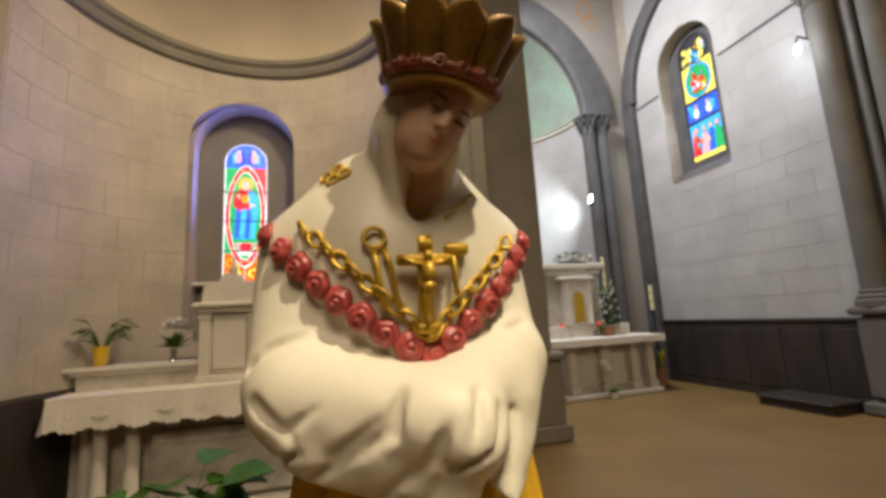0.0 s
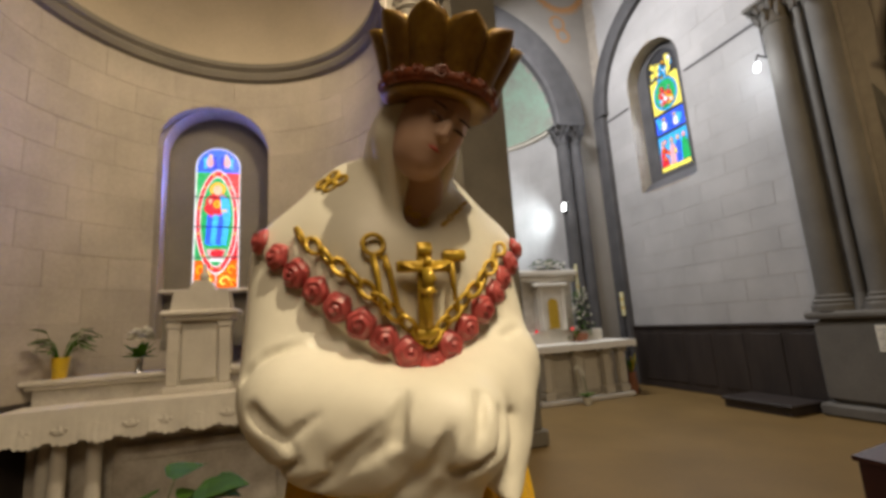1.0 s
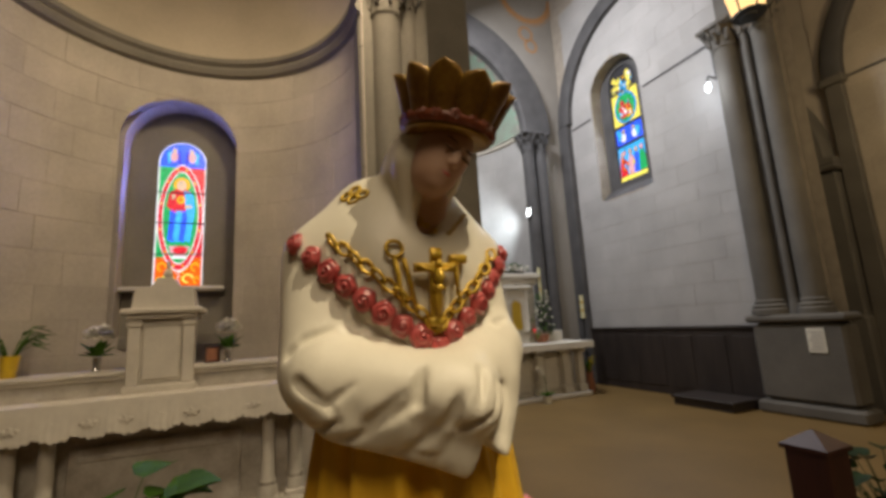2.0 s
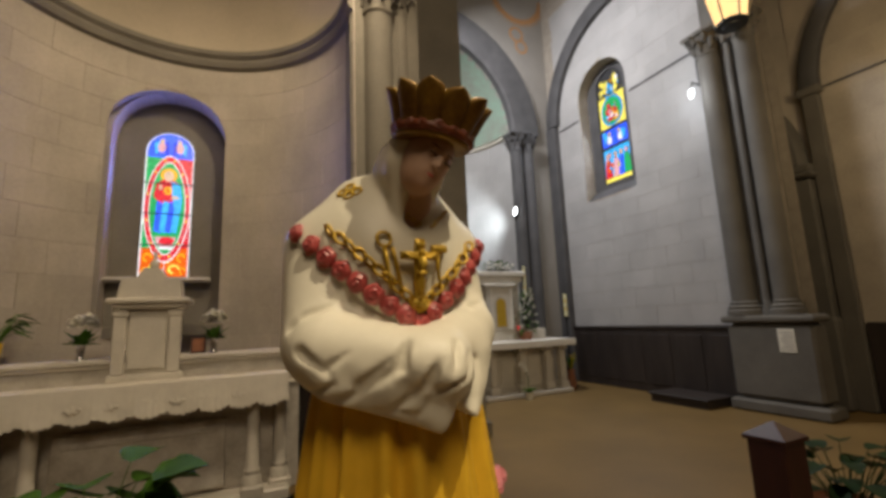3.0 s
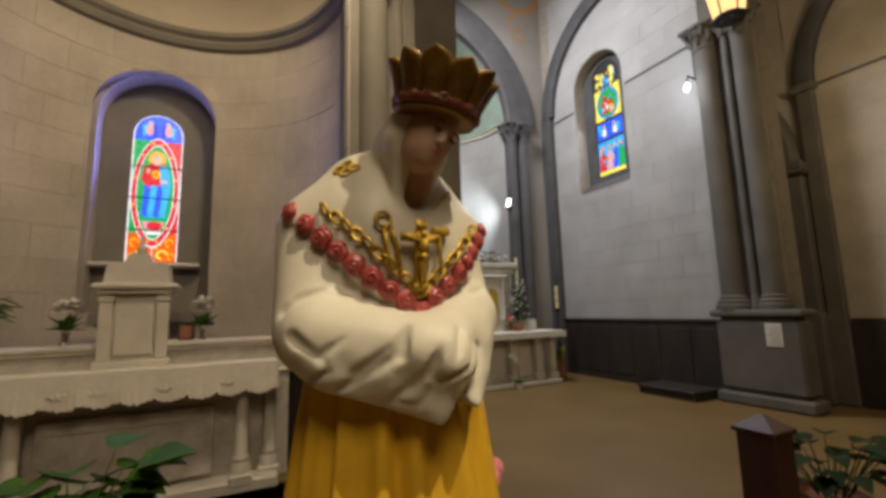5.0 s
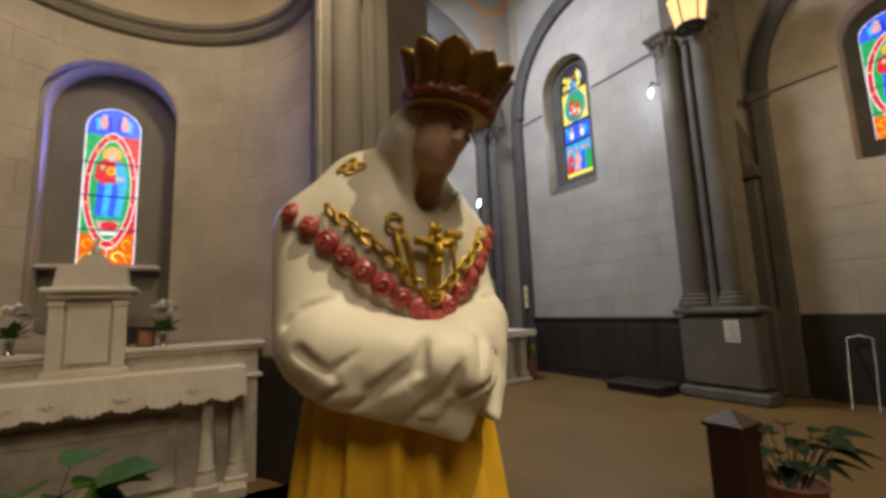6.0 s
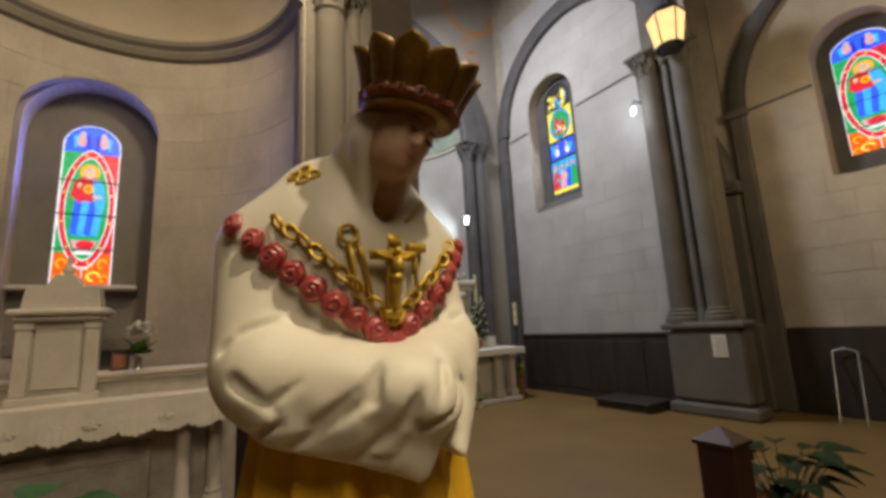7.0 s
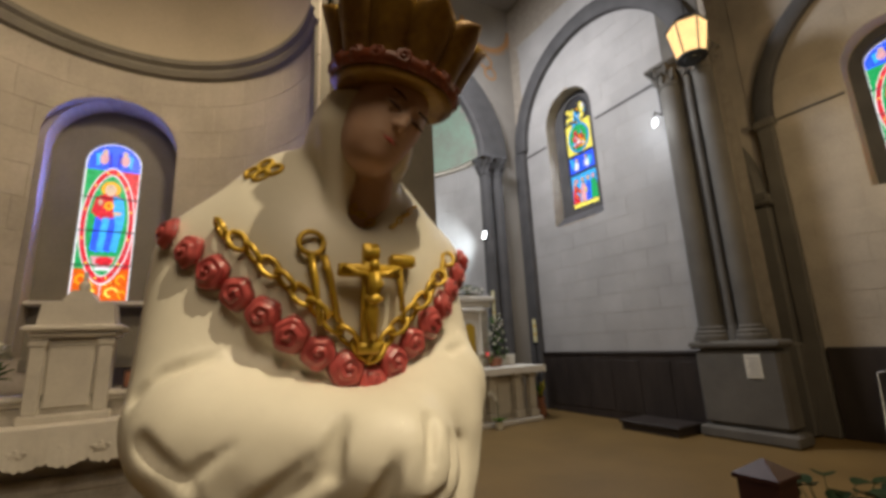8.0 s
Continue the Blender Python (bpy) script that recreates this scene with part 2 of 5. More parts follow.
def curved_wall(cx, cy, r, z0, z1, hole=None, thick=0.5):
    """A half-round wall; hole: x, half width, sill and spring height of an arched opening through it."""
    g = Geo()
    n = 72
    zs = sorted({z0, z1, *([hole[2], hole[3]] if hole else [])})
    def opened(x, z):
        if not hole:
            return False
        hx, hw, sill, spring = hole
        if abs(x - hx) >= hw or z < sill:
            return False
        return z < spring + math.sqrt(max(0, hw * hw - (x - hx) ** 2))
    angs = [180 * i / n for i in range(n + 1)]
    if hole:
        xs = [hole[0] + hole[1] * math.cos(math.pi * k / 16) for k in range(17)]
        angs = [a for a in angs if not (min(xs) - 0.02 < cx + r * math.cos(radians(a)) < max(xs) + 0.02)]
        angs += [math.degrees(math.acos((x - cx) / r)) for x in xs]
    angs.sort()
    for a, b in zip(angs, angs[1:]):
        pa, pb = [(cx + r * math.cos(radians(t)), cy + r * math.sin(radians(t))) for t in (a, b)]
        qa, qb = [(cx + (r + thick) * math.cos(radians(t)), cy + (r + thick) * math.sin(radians(t))) for t in (a, b)]
        mid = (pa[0] + pb[0]) / 2
        spans = [(z0, z0, z1, z1)]
        if hole and abs(mid - hole[0]) < hole[1] - 1e-6:
            ha, hb = [hole[3] + math.sqrt(max(0, hole[1] ** 2 - (p[0] - hole[0]) ** 2)) for p in (pa, pb)]
            spans = [(z0, z0, hole[2], hole[2]), (ha, hb, z1, z1)]
        for la, lb, ua, ub in spans:
            g.add([(*pa, la), (*pb, lb), (*pb, ub), (*pa, ua), (*qa, la), (*qb, lb), (*qb, ub), (*qa, ua)],
                  [(0, 1, 2, 3), (4, 7, 6, 5), (0, 4, 5, 1), (3, 2, 6, 7)])
    return g


NX, NW, NSILL, NSPR = -0.80, 0.50, 1.42, 3.32   # niche of the apse window
apse = ob_of("wall_apse", curved_wall(AX, AY, AR, 0, CORN + 0.2, (NX, NW, NSILL, NSPR), 0.42), JOINT, label="half-round apse wall of pale limestone blocks", category="wall", kind="structure")


def arch_outline(cx, hw, z0, spring, n=20):
    return [(cx - hw, z0)] + [(cx - hw * math.cos(math.pi * i / n), spring + hw * math.sin(math.pi * i / n)) for i in range(n + 1)] + [(cx + hw, z0)]


def ring_wall(outer, inner, y0, y1):
    """A flat slab between two outlines of equal length, drawn out along y."""
    g = Geo()
    n = len(outer)
    for y in (y0, y1):
        vs = [(x, y, z) for x, z in outer] + [(x, y, z) for x, z in inner]
        g.add(vs, [(j, (j + 1) % n, (j + 1) % n + n, j + n) for j in range(n)])
    vs = [(x, y0, z) for x, z in inner] + [(x, y1, z) for x, z in inner]
    g.add(vs, [(j, (j + 1) % n, (j + 1) % n + n, j + n) for j in range(n)])
    return g


# niche lining with the window opening at its back
WX, WW, WS, WT = -0.835, 0.225, 1.92, 3.27        # apse window: centre, half width, sill, spring
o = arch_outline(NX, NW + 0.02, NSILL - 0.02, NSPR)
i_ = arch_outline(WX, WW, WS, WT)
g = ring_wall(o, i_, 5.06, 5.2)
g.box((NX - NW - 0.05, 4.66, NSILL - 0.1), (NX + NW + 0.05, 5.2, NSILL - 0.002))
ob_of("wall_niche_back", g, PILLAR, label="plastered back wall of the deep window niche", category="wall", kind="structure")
g = Geo()
outl = arch_outline(NX, NW + 0.004, NSILL - 0.01, NSPR, 24)
outl2 = arch_outline(NX, NW + 0.10, NSILL - 0.1, NSPR, 24)
g = ring_wall(outl2, outl, 4.82, 5.1)
ob_of("wall_niche_reveal", g, STONE, label="pale stone reveal of the window niche", category="wall", kind="structure")

# cornice and half dome
g = Geo()
prof = [(0.0, 0.0), (0.05, 0.02), (0.07, 0.07), (0.05, 0.11), (0.09, 0.14), (0.09, 0.19), (0.0, 0.2)]
rings = []
for x, y in arc(0, 0, 1, -4, 184, 60):
    rings.append([(AX + x * (AR - d), AY + y * (AR - d), CORN + h) for d, h in prof])
g.rings(rings)
ob_of("cornice_apse", g, PILLAR, smooth=True, label="brown-grey stone cornice ring under the half dome", category="cornice", kind="structure")
g = Geo()
rings = [[(AX + AR * math.cos(t) * math.cos(p), AY + AR * math.cos(t) * math.sin(p), CORN + 0.19 + AR * math.sin(t)) for p in [math.pi * j / 40 for j in range(41)]] for t in [math.pi / 2 * i / 16 for i in range(17)]]
g.rings(rings, closed=False, caps=False)
ob_of("ceiling_half_dome", g, PLASTER, smooth="all", label="smooth cream plaster half dome over the apse", category="ceiling", kind="structure")
# wall in which the apse opens
g = Geo()
inn = [(AX - AR, 0)] + [(AX - AR * math.cos(math.pi * i / 20), CORN + 0.2 + AR * math.sin(math.pi * i / 20)) for i in range(21)] + [(AX + AR, 0)]
o = [(-9, 0)] + [(-9, 4.0), (-9, 9.5)] + [(x, 9.5) for x in np.linspace(-2.2, 0.9, 17)] + [(1.3, 9.5), (1.3, 4.0), (1.3, 0)]
g = ring_wall(o, inn, AY + 0.0, AY + 0.5)
ob_of("wall_apse_front", g, STONE, label="limestone wall round the mouth of the apse", category="wall", kind="structure")
g = Geo().box((-9, AY - 0.04, 0), (AX - AR - 0.01, AY - 0.001, 1.08), bevel=0.01)
ob_of("dado_west", g, WAINS, label="dark dado along the lower wall", category="dado", kind="structure")
g = Geo()
rings = [[(x, y, 0), (AX + (x - AX) * 0.965, AY + (y - AY) * 0.965, 0), (AX + (x - AX) * 0.965, AY + (y - AY) * 0.965, 1.0), (x, y, 1.02)] for x, y in arc(AX, AY, AR - 0.002, 2, 178, 50)]
g.rings(rings)
ob_of("dado_apse", g, WAINS, label="dark dado round the foot of the apse", category="dado", kind="structure")


def column(name, x, y, r, z0, z1, label, base=0.25, cap=0.4, m=PILLAR, group="engaged columns"):
    t = thing(name, (x, y, z0), label, "column", group)
    part("shaft", Geo().lathe([(r, z0 + base), (r * 0.97, z1 - cap)], (x, y, 0), 24), m, t, smooth=True)
    part("base", Geo().lathe([(r * 1.45, z0), (r * 1.45, z0 + base * 0.35), (r * 1.3, z0 + base * 0.45), (r * 1.35, z0 + base * 0.6), (r * 1.1, z0 + base * 0.75), (r * 1.15, z0 + base * 0.9), (r, z0 + base)], (x, y, 0), 24), m, t, smooth=True)
    g = Geo().lathe([(r * 1.0, z1 - cap), (r * 1.12, z1 - cap * 0.95), (r * 1.0, z1 - cap * 0.88), (r * 1.1, z1 - cap * 0.5), (r * 1.4, z1 - cap * 0.18)], (x, y, 0), 24)
    s = r * 1.55
    g.box((x - s, y - s, z1 - cap * 0.18), (x + s, y + s, z1), bevel=0.015)
    for tier, (zz, rr, k) in enumerate(((z1 - cap * 0.62, r * 1.12, 8), (z1 - cap * 0.32, r * 1.3, 8))):
        for j in range(k):
            a = 2 * math.pi * (j + 0.5 * tier) / k
            p = Vector((x + rr * math.cos(a), y + rr * math.sin(a), zz))
            q = Vector((x + (rr + 0.05) * math.cos(a), y + (rr + 0.05) * math.sin(a), zz + cap * 0.2))
            g.tube([p - Vector((0, 0, cap * 0.2)), p, q, q + Vector((0.03 * math.cos(a), 0.03 * math.sin(a), -0.03))], [0.02, 0.035, 0.03, 0.02], 6)
    part("capital", g, m, t, "carved leaf capital", True)
    return t


column("engaged_column", 0.96, 3.30, 0.135, 0.0, 4.62, "grey stone engaged column with a carved leaf capital", 0.3, 0.5)
column("slim_column", 1.19, 3.34, 0.07, 0.0, 4.62, "slim grey stone shaft beside the larger column", 0.3, 0.4)
g = Geo().box((0.70, 3.30, 0), (1.36, 3.36, 9.4), bevel=0.01)
ob_of("pilaster_apse", g, PILLAR, label="flat grey stone pilaster behind the engaged columns", category="pilaster", kind="structure")
p = thing("drain_pipe", (0.725, 3.26, 0.4), "thin pale painted pipe running up the pilaster edge", "pipe")
part("tube", Geo().tube([(0.725, 3.26, 0.0), (0.725, 3.26, 4.6)], 0.011, 10), PIPE, p, smooth=True)
for z in (0.5, 1.6, 2.7, 3.8):
    part("bracket", Geo().torus(0.014, 0.005, pose(0.725, 3.268, z)), IRON, p)

# pier between the two apses
g = Geo().box((1.30, 4.5, 0.95), (2.48, 7.4, 9.4), bevel=0.02)
ob_of("wall_pier", g, PILLAR, label="broad plain stone pier between the two apses", category="pier", kind="structure")
g = Geo().box((1.25, 4.42, 0.0), (2.62, 7.4, 0.18), bevel=0.02).box((1.28, 4.45, 0.18), (2.56, 7.4, 0.86), bevel=0.01).box((1.24, 4.41, 0.86), (2.60, 7.4, 0.96), bevel=0.03)
ob_of("plinth_pier", g, PILLAR, label="moulded stone plinth under the pier", category="plinth", kind="structure")
g = Geo().box((0.72, 3.4, 0), (1.31, 7.4, 9.4))
ob_of("wall_pier_core", g, PILLAR, label="inner core of the pier wall", category="wall", kind="structure")

# second apse
SPR = 5.42
g = curved_wall(BX, BY, BR, 0, SPR)
ob_of("wall_apse_second", g, GREY, smooth=True, label="pale curved wall of the second lit apse", category="wall", kind="structure")
g = Geo()
rings = [[(BX + BR * math.cos(t) * math.cos(p), BY + BR * math.cos(t) * math.sin(p), SPR + BR * math.sin(t)) for p in [math.pi * j / 40 for j in range(41)]] for t in [math.pi / 2 * i / 16 for i in range(17)]]
g.rings(rings, closed=False, caps=False)
ob_of("ceiling_half_dome_second", g, FRESCO, smooth="all", label="half dome with a faded green fresco", category="ceiling", kind="structure")
g = Geo()
rings = [[(BX + x * (BR - d), BY + y * (BR - d), SPR - 0.12 + h) for d, h in [(0, 0), (0.05, 0.03), (0.05, 0.08), (0.08, 0.1), (0, 0.12)]] for x, y in arc(0, 0, 1, 0, 180, 50)]
g.rings(rings)
ob_of("cornice_second", g, MARBLE, smooth=True, label="thin pale moulding at the foot of the half dome", category="cornice", kind="structure")
inn = [(BX - BR, 0)] + [(BX - BR * math.cos(math.pi * i / 24), SPR + BR * math.sin(math.pi * i / 24)) for i in range(25)] + [(BX + BR, 0)]
o = [(1.2, 0), (1.2, 5), (1.2, 10)] + [(x, 10) for x in np.linspace(1.6, 5.0, 21)] + [(EX + 0.3, 10), (EX + 0.3, 5), (EX + 0.3, 0)]
ob_of("wall_east", ring_wall(o, inn, BY, BY + 0.4), WHITEPL, label="white plastered wall over the second apse arch", category="wall", kind="structure")


def arch_band(cx, y, r0, r1, spring, depth, axis="y", z0=None, n=28, a0=0, a1=180):
    g = Geo()
    rings = []
    for i in range(n + 1):
        a = radians(a0 + (a1 - a0) * i / n)
        ring = []
        for r, d in ((r0, 0), (r0, -depth * 0.8), (r0 + 0.04, -depth), (r1 - 0.04, -depth), (r1, -depth * 0.8), (r1, 0)):
            s, z = cx - r * math.cos(a), spring + r * math.sin(a)
            ring.append((s, y + d, z) if axis == "y" else (y + d, s, z))
        rings.append(ring)
    return g.rings(rings)


g = arch_band(BX, BY - 0.001, BR, BR + 0.72, SPR, 0.18)
g.box((BX + BR + 0.0, BY - 0.14, 0), (BX + BR + 0.42, BY - 0.002, SPR), bevel=0.02)
ob_of("arch_second", g, DARK, smooth=True, label="dark stone arch and jamb framing the second apse", category="arch", kind="structure")
column("engaged_column", BX + BR + 0.08, BY - 0.12, 0.13, 0.0, SPR - 0.05, "dark engaged column with a pale leaf capital", 0.3, 0.45, DARK)
column("engaged_column", BX + BR + 0.36, BY - 0.16, 0.12, 0.0, SPR - 0.05, "dark engaged column in the transept corner", 0.3, 0.45, DARK)

# transept wall with a deep window
RWY, RWW, RWS, RWT = 5.81, 0.345, 3.97, 6.02        # glass: centre, half width, sill, spring
RNY, RNW, RNS, RNT = 5.80, 0.62, 3.64, 5.86        # recess
def flat_wall_x(x0, x1, ylo, yhi, zhi, cy, hw, sill, spring, n=20):
    """A wall in the plane x with one arched opening."""
    inn = arch_outline(cy, hw, sill, spring, n)
    o = [(ylo, 0), (ylo, zhi / 2)] + [(ylo + (yhi - ylo) * i / (n - 2), zhi) for i in range(n - 1)] + [(yhi, zhi / 2), (yhi, 0)]
    g = ring_wall(o, inn, x0, x1)
    g.v = [(y, x, z) for x, y, z in g.v]
    return g


ob_of("wall_transept", flat_wall_x(EX, EX + 0.3, 2.9, BY + 0.1, 10, RNY, RNW, RNS, RNT), JOINT, label="tall transept wall of grey limestone courses", category="wall", kind="structure")
oo, ii = arch_outline(RNY, RNW + 0.02, RNS - 0.02, RNT), arch_outline(RWY, RWW, RWS, RWT)
g = ring_wall(oo, ii, EX + 0.26, EX + 0.34)
g.v = [(y, x, z) for x, y, z in g.v]
ob_of("wall_window_back", g, DARK, label="dark splayed stone round the transept window", category="wall", kind="structure")
g = arch_band(5.18, EX - 0.001, 1.86, 2.2, 5.62, 0.14, "x")
ob_of("arch_transept", g, DARK, smooth=True, label="dark stone blind arch on the transept wall", category="arch", kind="structure")
g = Geo().box((EX - 0.14, BY - 0.30, 0), (EX - 0.002, BY - 0.01, 5.62), bevel=0.02)
ob_of("pilaster_corner", g, DARK, label="dark stone pilaster in the transept corner", category="pilaster", kind="structure")
g = Geo().box((EX - 0.05, 3.5, 0), (EX - 0.002, 7.12, 1.08), bevel=0.008).box((EX - 0.075, 3.5, 1.075), (EX - 0.002, 7.12, 1.125), bevel=0.012)
dado = ob_of("dado_transept", g, WAINS, label="dark panelled dado along the transept wall", category="dado", kind="structure")
for y in np.arange(3.75, 7.0, 0.55):
    ob_of("panel", Geo().box((EX - 0.065, y, 0.14), (EX - 0.048, y + 0.42, 0.98), bevel=0.008), WAINS, dado)
for n_, (x_, ya, yb, z_) in enumerate(((EX, 6.46, 7.1, 5.46), (EX, 3.62, 5.12, 5.46), (MX, -1.5, 0.88, 4.36), (MX, 1.82, 2.62, 4.36))):
    ob_of("trim_string", Geo().box((x_ - 0.022, ya, z_), (x_ - 0.001, yb, z_ + 0.035), bevel=0.006), DARK, label="thin dark string course along the wall", category="trim", kind="structure")

# clustered pier at the end of the transept wall
g = Geo().box((EX - 0.02, 2.98, 0), (6.60, 3.66, 9.6), bevel=0.02)
ob_of("wall_pier_transept", g, PIER, label="square grey core of the clustered pier", category="pier", kind="structure")
plinth = ob_of("plinth_transept", Geo().box((6.17, 2.74, 0.16), (EX + 0.1, 3.78, 1.16), bevel=0.06), PIER, label="tall moulded plinth of the clustered pier", category="plinth", kind="structure")
ob_of("foot_moulding", Geo().box((6.12, 2.68, 0.0), (EX + 0.1, 3.84, 0.158), bevel=0.03), PIER, plinth)
ob_of("top_moulding", Geo().box((6.12, 2.69, 1.162), (EX + 0.1, 3.83, 1.26), bevel=0.03), PIER, plinth)
for y, r, x in ((3.58, 0.165, 6.36), (3.285, 0.05, 6.34), (3.06, 0.135, 6.34)):
    column("pier_shaft", x, y, r, 1.26, 5.6, "tall grey stone shaft of the clustered pier", 0.2, 0.4, PIER, "pier shafts")
# opening beside the pier: respond, raking arch and the dark passage behind
respond = ob_of("pilaster_side", Geo().box((6.98, 2.86, 0), (MX + 0.3, 3.16, 3.12), bevel=0.03), PIER, label="grey stone respond with a moulded impost block", category="pilaster", kind="structure")
ob_of("impost", Geo().box((6.90, 2.80, 3.122), (MX + 0.3, 3.24, 3.20), bevel=0.03).box((6.94, 2.83, 3.20), (MX + 0.3, 3.20, 3.32), bevel=0.02), PIER, respond)
ob_of("base", Geo().box((6.92, 2.82, 0.0), (MX + 0.3, 3.22, 1.2), bevel=0.04), PIER, respond)
g = Geo()
rings = []
for i in range(25):
    t = math.pi / 2 * i / 24
    rings.append([(x, 3.66 - (0.52 + d) * math.cos(t), 3.32 + (1.05 + d) * math.sin(t)) for x, d in ((6.99, 0.0), (6.95, 0.03), (6.95, 0.19), (6.99, 0.22), (MX + 0.3, 0.22), (MX + 0.3, 0.0))])
ob_of("arch_side", g.rings(rings), PIER, smooth=True, label="grey stone arch rising from the respond to the pier", category="arch", kind="structure")
g = Geo()
rings = [[(x, 3.66 - 0.74 * math.cos(t), 3.30 + 1.27 * math.sin(t)), (x, 3.66 - 0.74 * math.cos(t), 9.6)] for x in (MX + 0.02, MX + 0.28) for t in [math.pi / 2 * i / 24 for i in range(25)]]
n_ = 25
vs = [p_ for r_ in rings for p_ in r_]
fs = []
for k in range(2):
    for i in range(n_ - 1):
        o_ = 2 * (k * n_ + i)
        fs.append((o_, o_ + 2, o_ + 3, o_ + 1))
g.add(vs, fs)
ob_of("wall_over_arch", g, STONE, label="warm limestone wall above the side arch", category="wall", kind="structure")
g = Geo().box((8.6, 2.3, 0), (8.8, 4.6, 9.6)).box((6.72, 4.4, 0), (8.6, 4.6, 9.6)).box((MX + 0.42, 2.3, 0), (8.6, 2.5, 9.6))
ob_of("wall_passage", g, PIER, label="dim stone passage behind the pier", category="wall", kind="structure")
ob_of("wall_bay", flat_wall_x(MX, MX + 0.4, -13, 2.93, 9.6, 1.35, 0.45, 3.05, 4.72), STONE, label="warm limestone wall of the next bay", category="wall", kind="structure")
g = Geo().box((MX - 0.05, -13, 0), (MX - 0.002, 2.62, 1.12), bevel=0.01)
ob_of("dado_bay", g, WAINS, label="dark dado along the next bay", category="dado", kind="structure")
ob_of("pilaster_bay", Geo().box((MX - 0.11, 2.64, 0), (MX - 0.002, 2.84, 4.3), bevel=0.02).box((MX - 0.15, 2.60, 4.3), (MX - 0.002, 2.88, 4.42), bevel=0.02), PIER, label="flat stone pilaster under the blind arch", category="pilaster", kind="structure")
g = arch_band(0.9, MX - 0.001, 1.72, 1.95, 4.42, 0.12, "x")
ob_of("arch_bay", g, DARK, smooth=True, label="dark stone blind arch of the next bay", category="arch", kind="structure")

# plain closing walls and ceiling
g = Geo().box((-9.3, -13.3, 0), (13.3, -13, 10))
ob_of("wall_south", g, STONE, label="plain stone end wall of the nave", category="wall", kind="structure")
g = Geo().box((-9.3, -13, 0), (-9, 4, 10))
ob_of("wall_west", g, STONE, label="plain stone side wall of the nave", category="wall", kind="structure")
g = Geo().box((-9.3, -13.3, 9.6), (13.3, 10.5, 9.9))
ob_of("ceiling", g, WHITEPL, label="white plaster ceiling high above", category="ceiling", kind="structure")

# ---- statue ----
SX, SY = 0.078, 0.445      # axis of the figure


def smin(a, b, k):
    h = np.clip(0.5 + 0.5 * (b - a) / k, 0, 1)
    return b * (1 - h) + a * h - k * h * (1 - h)


def smax(a, b, k):
    return -smin(-a, -b, k)


def capsule(p, a, b, ra, rb):
    a, b = np.array(a), np.array(b)
    d = b - a
    t = np.clip(((p - a) @ d) / (d @ d), 0, 1)
    return np.linalg.norm(p - a - t[..., None] * d, axis=-1) - (ra + (rb - ra) * t)


def egg(p, c, r, turn=None):
    q = p - np.array(c)
    if turn is not None:
        q = q @ turn
    q = q / np.array(r)
    return (np.linalg.norm(q, axis=-1) - 1) * min(r)


TZ = np.linspace(1.15, 1.65, 251)
SOFTEN = np.hanning(33) / np.hanning(33).sum()


def smooth_profile(values):
    raw = np.interp(TZ, [1.20, 1.28, 1.36, 1.44, 1.47, 1.50, 1.53, 1.56, 1.60], values)
    return np.convolve(np.pad(raw, 16, mode="edge"), SOFTEN, mode="valid")


TA = smooth_profile([0.112, 0.118, 0.120, 0.126, 0.126, 0.120, 0.101, 0.074, 0.045])
TB = smooth_profile([0.085, 0.088, 0.092, 0.100, 0.098, 0.090, 0.078, 0.062, 0.045])


def torso_field(p):
    z = p[..., 2]
    a, b = np.interp(z, TZ, TA), np.interp(z, TZ, TB)
    q = np.sqrt(((p[..., 0] - SX) / a) ** 2 + ((p[..., 1] - SY) / b) ** 2)
    return smax((q - 1) * b, z - 1.575, 0.02)


def edge_height(x):
    d = np.abs(x - 0.088)
    return 1.352 + np.where(x < 0.088, 0.47 * d + 2.6 * d * d, 0.72 * d + 1.6 * d * d)


def cape_field(p):
    x, z = p[..., 0], p[..., 2]
    around = smin(torso_field(p), smin(capsule(p, (-0.022, 0.45, 1.470), (-0.034, 0.44, 1.40), 0.040, 0.042), capsule(p, (0.182, 0.45, 1.47), (0.188, 0.44, 1.40), 0.040, 0.042), 0.02), 0.03)
    edge = edge_height(x) + 0.003 * np.cos(x * 270) + np.clip(p[..., 1] - 0.45, 0, 1) * -0.3
    soft = 0.0022 * np.sin(60 * (x - SX) + 22 * (z - 1.4)) * np.clip((1.55 - z) * 8, 0, 1)
    return smax(around - 0.009 + soft, (edge - z) * 0.8, 0.004)


FOLDS = []


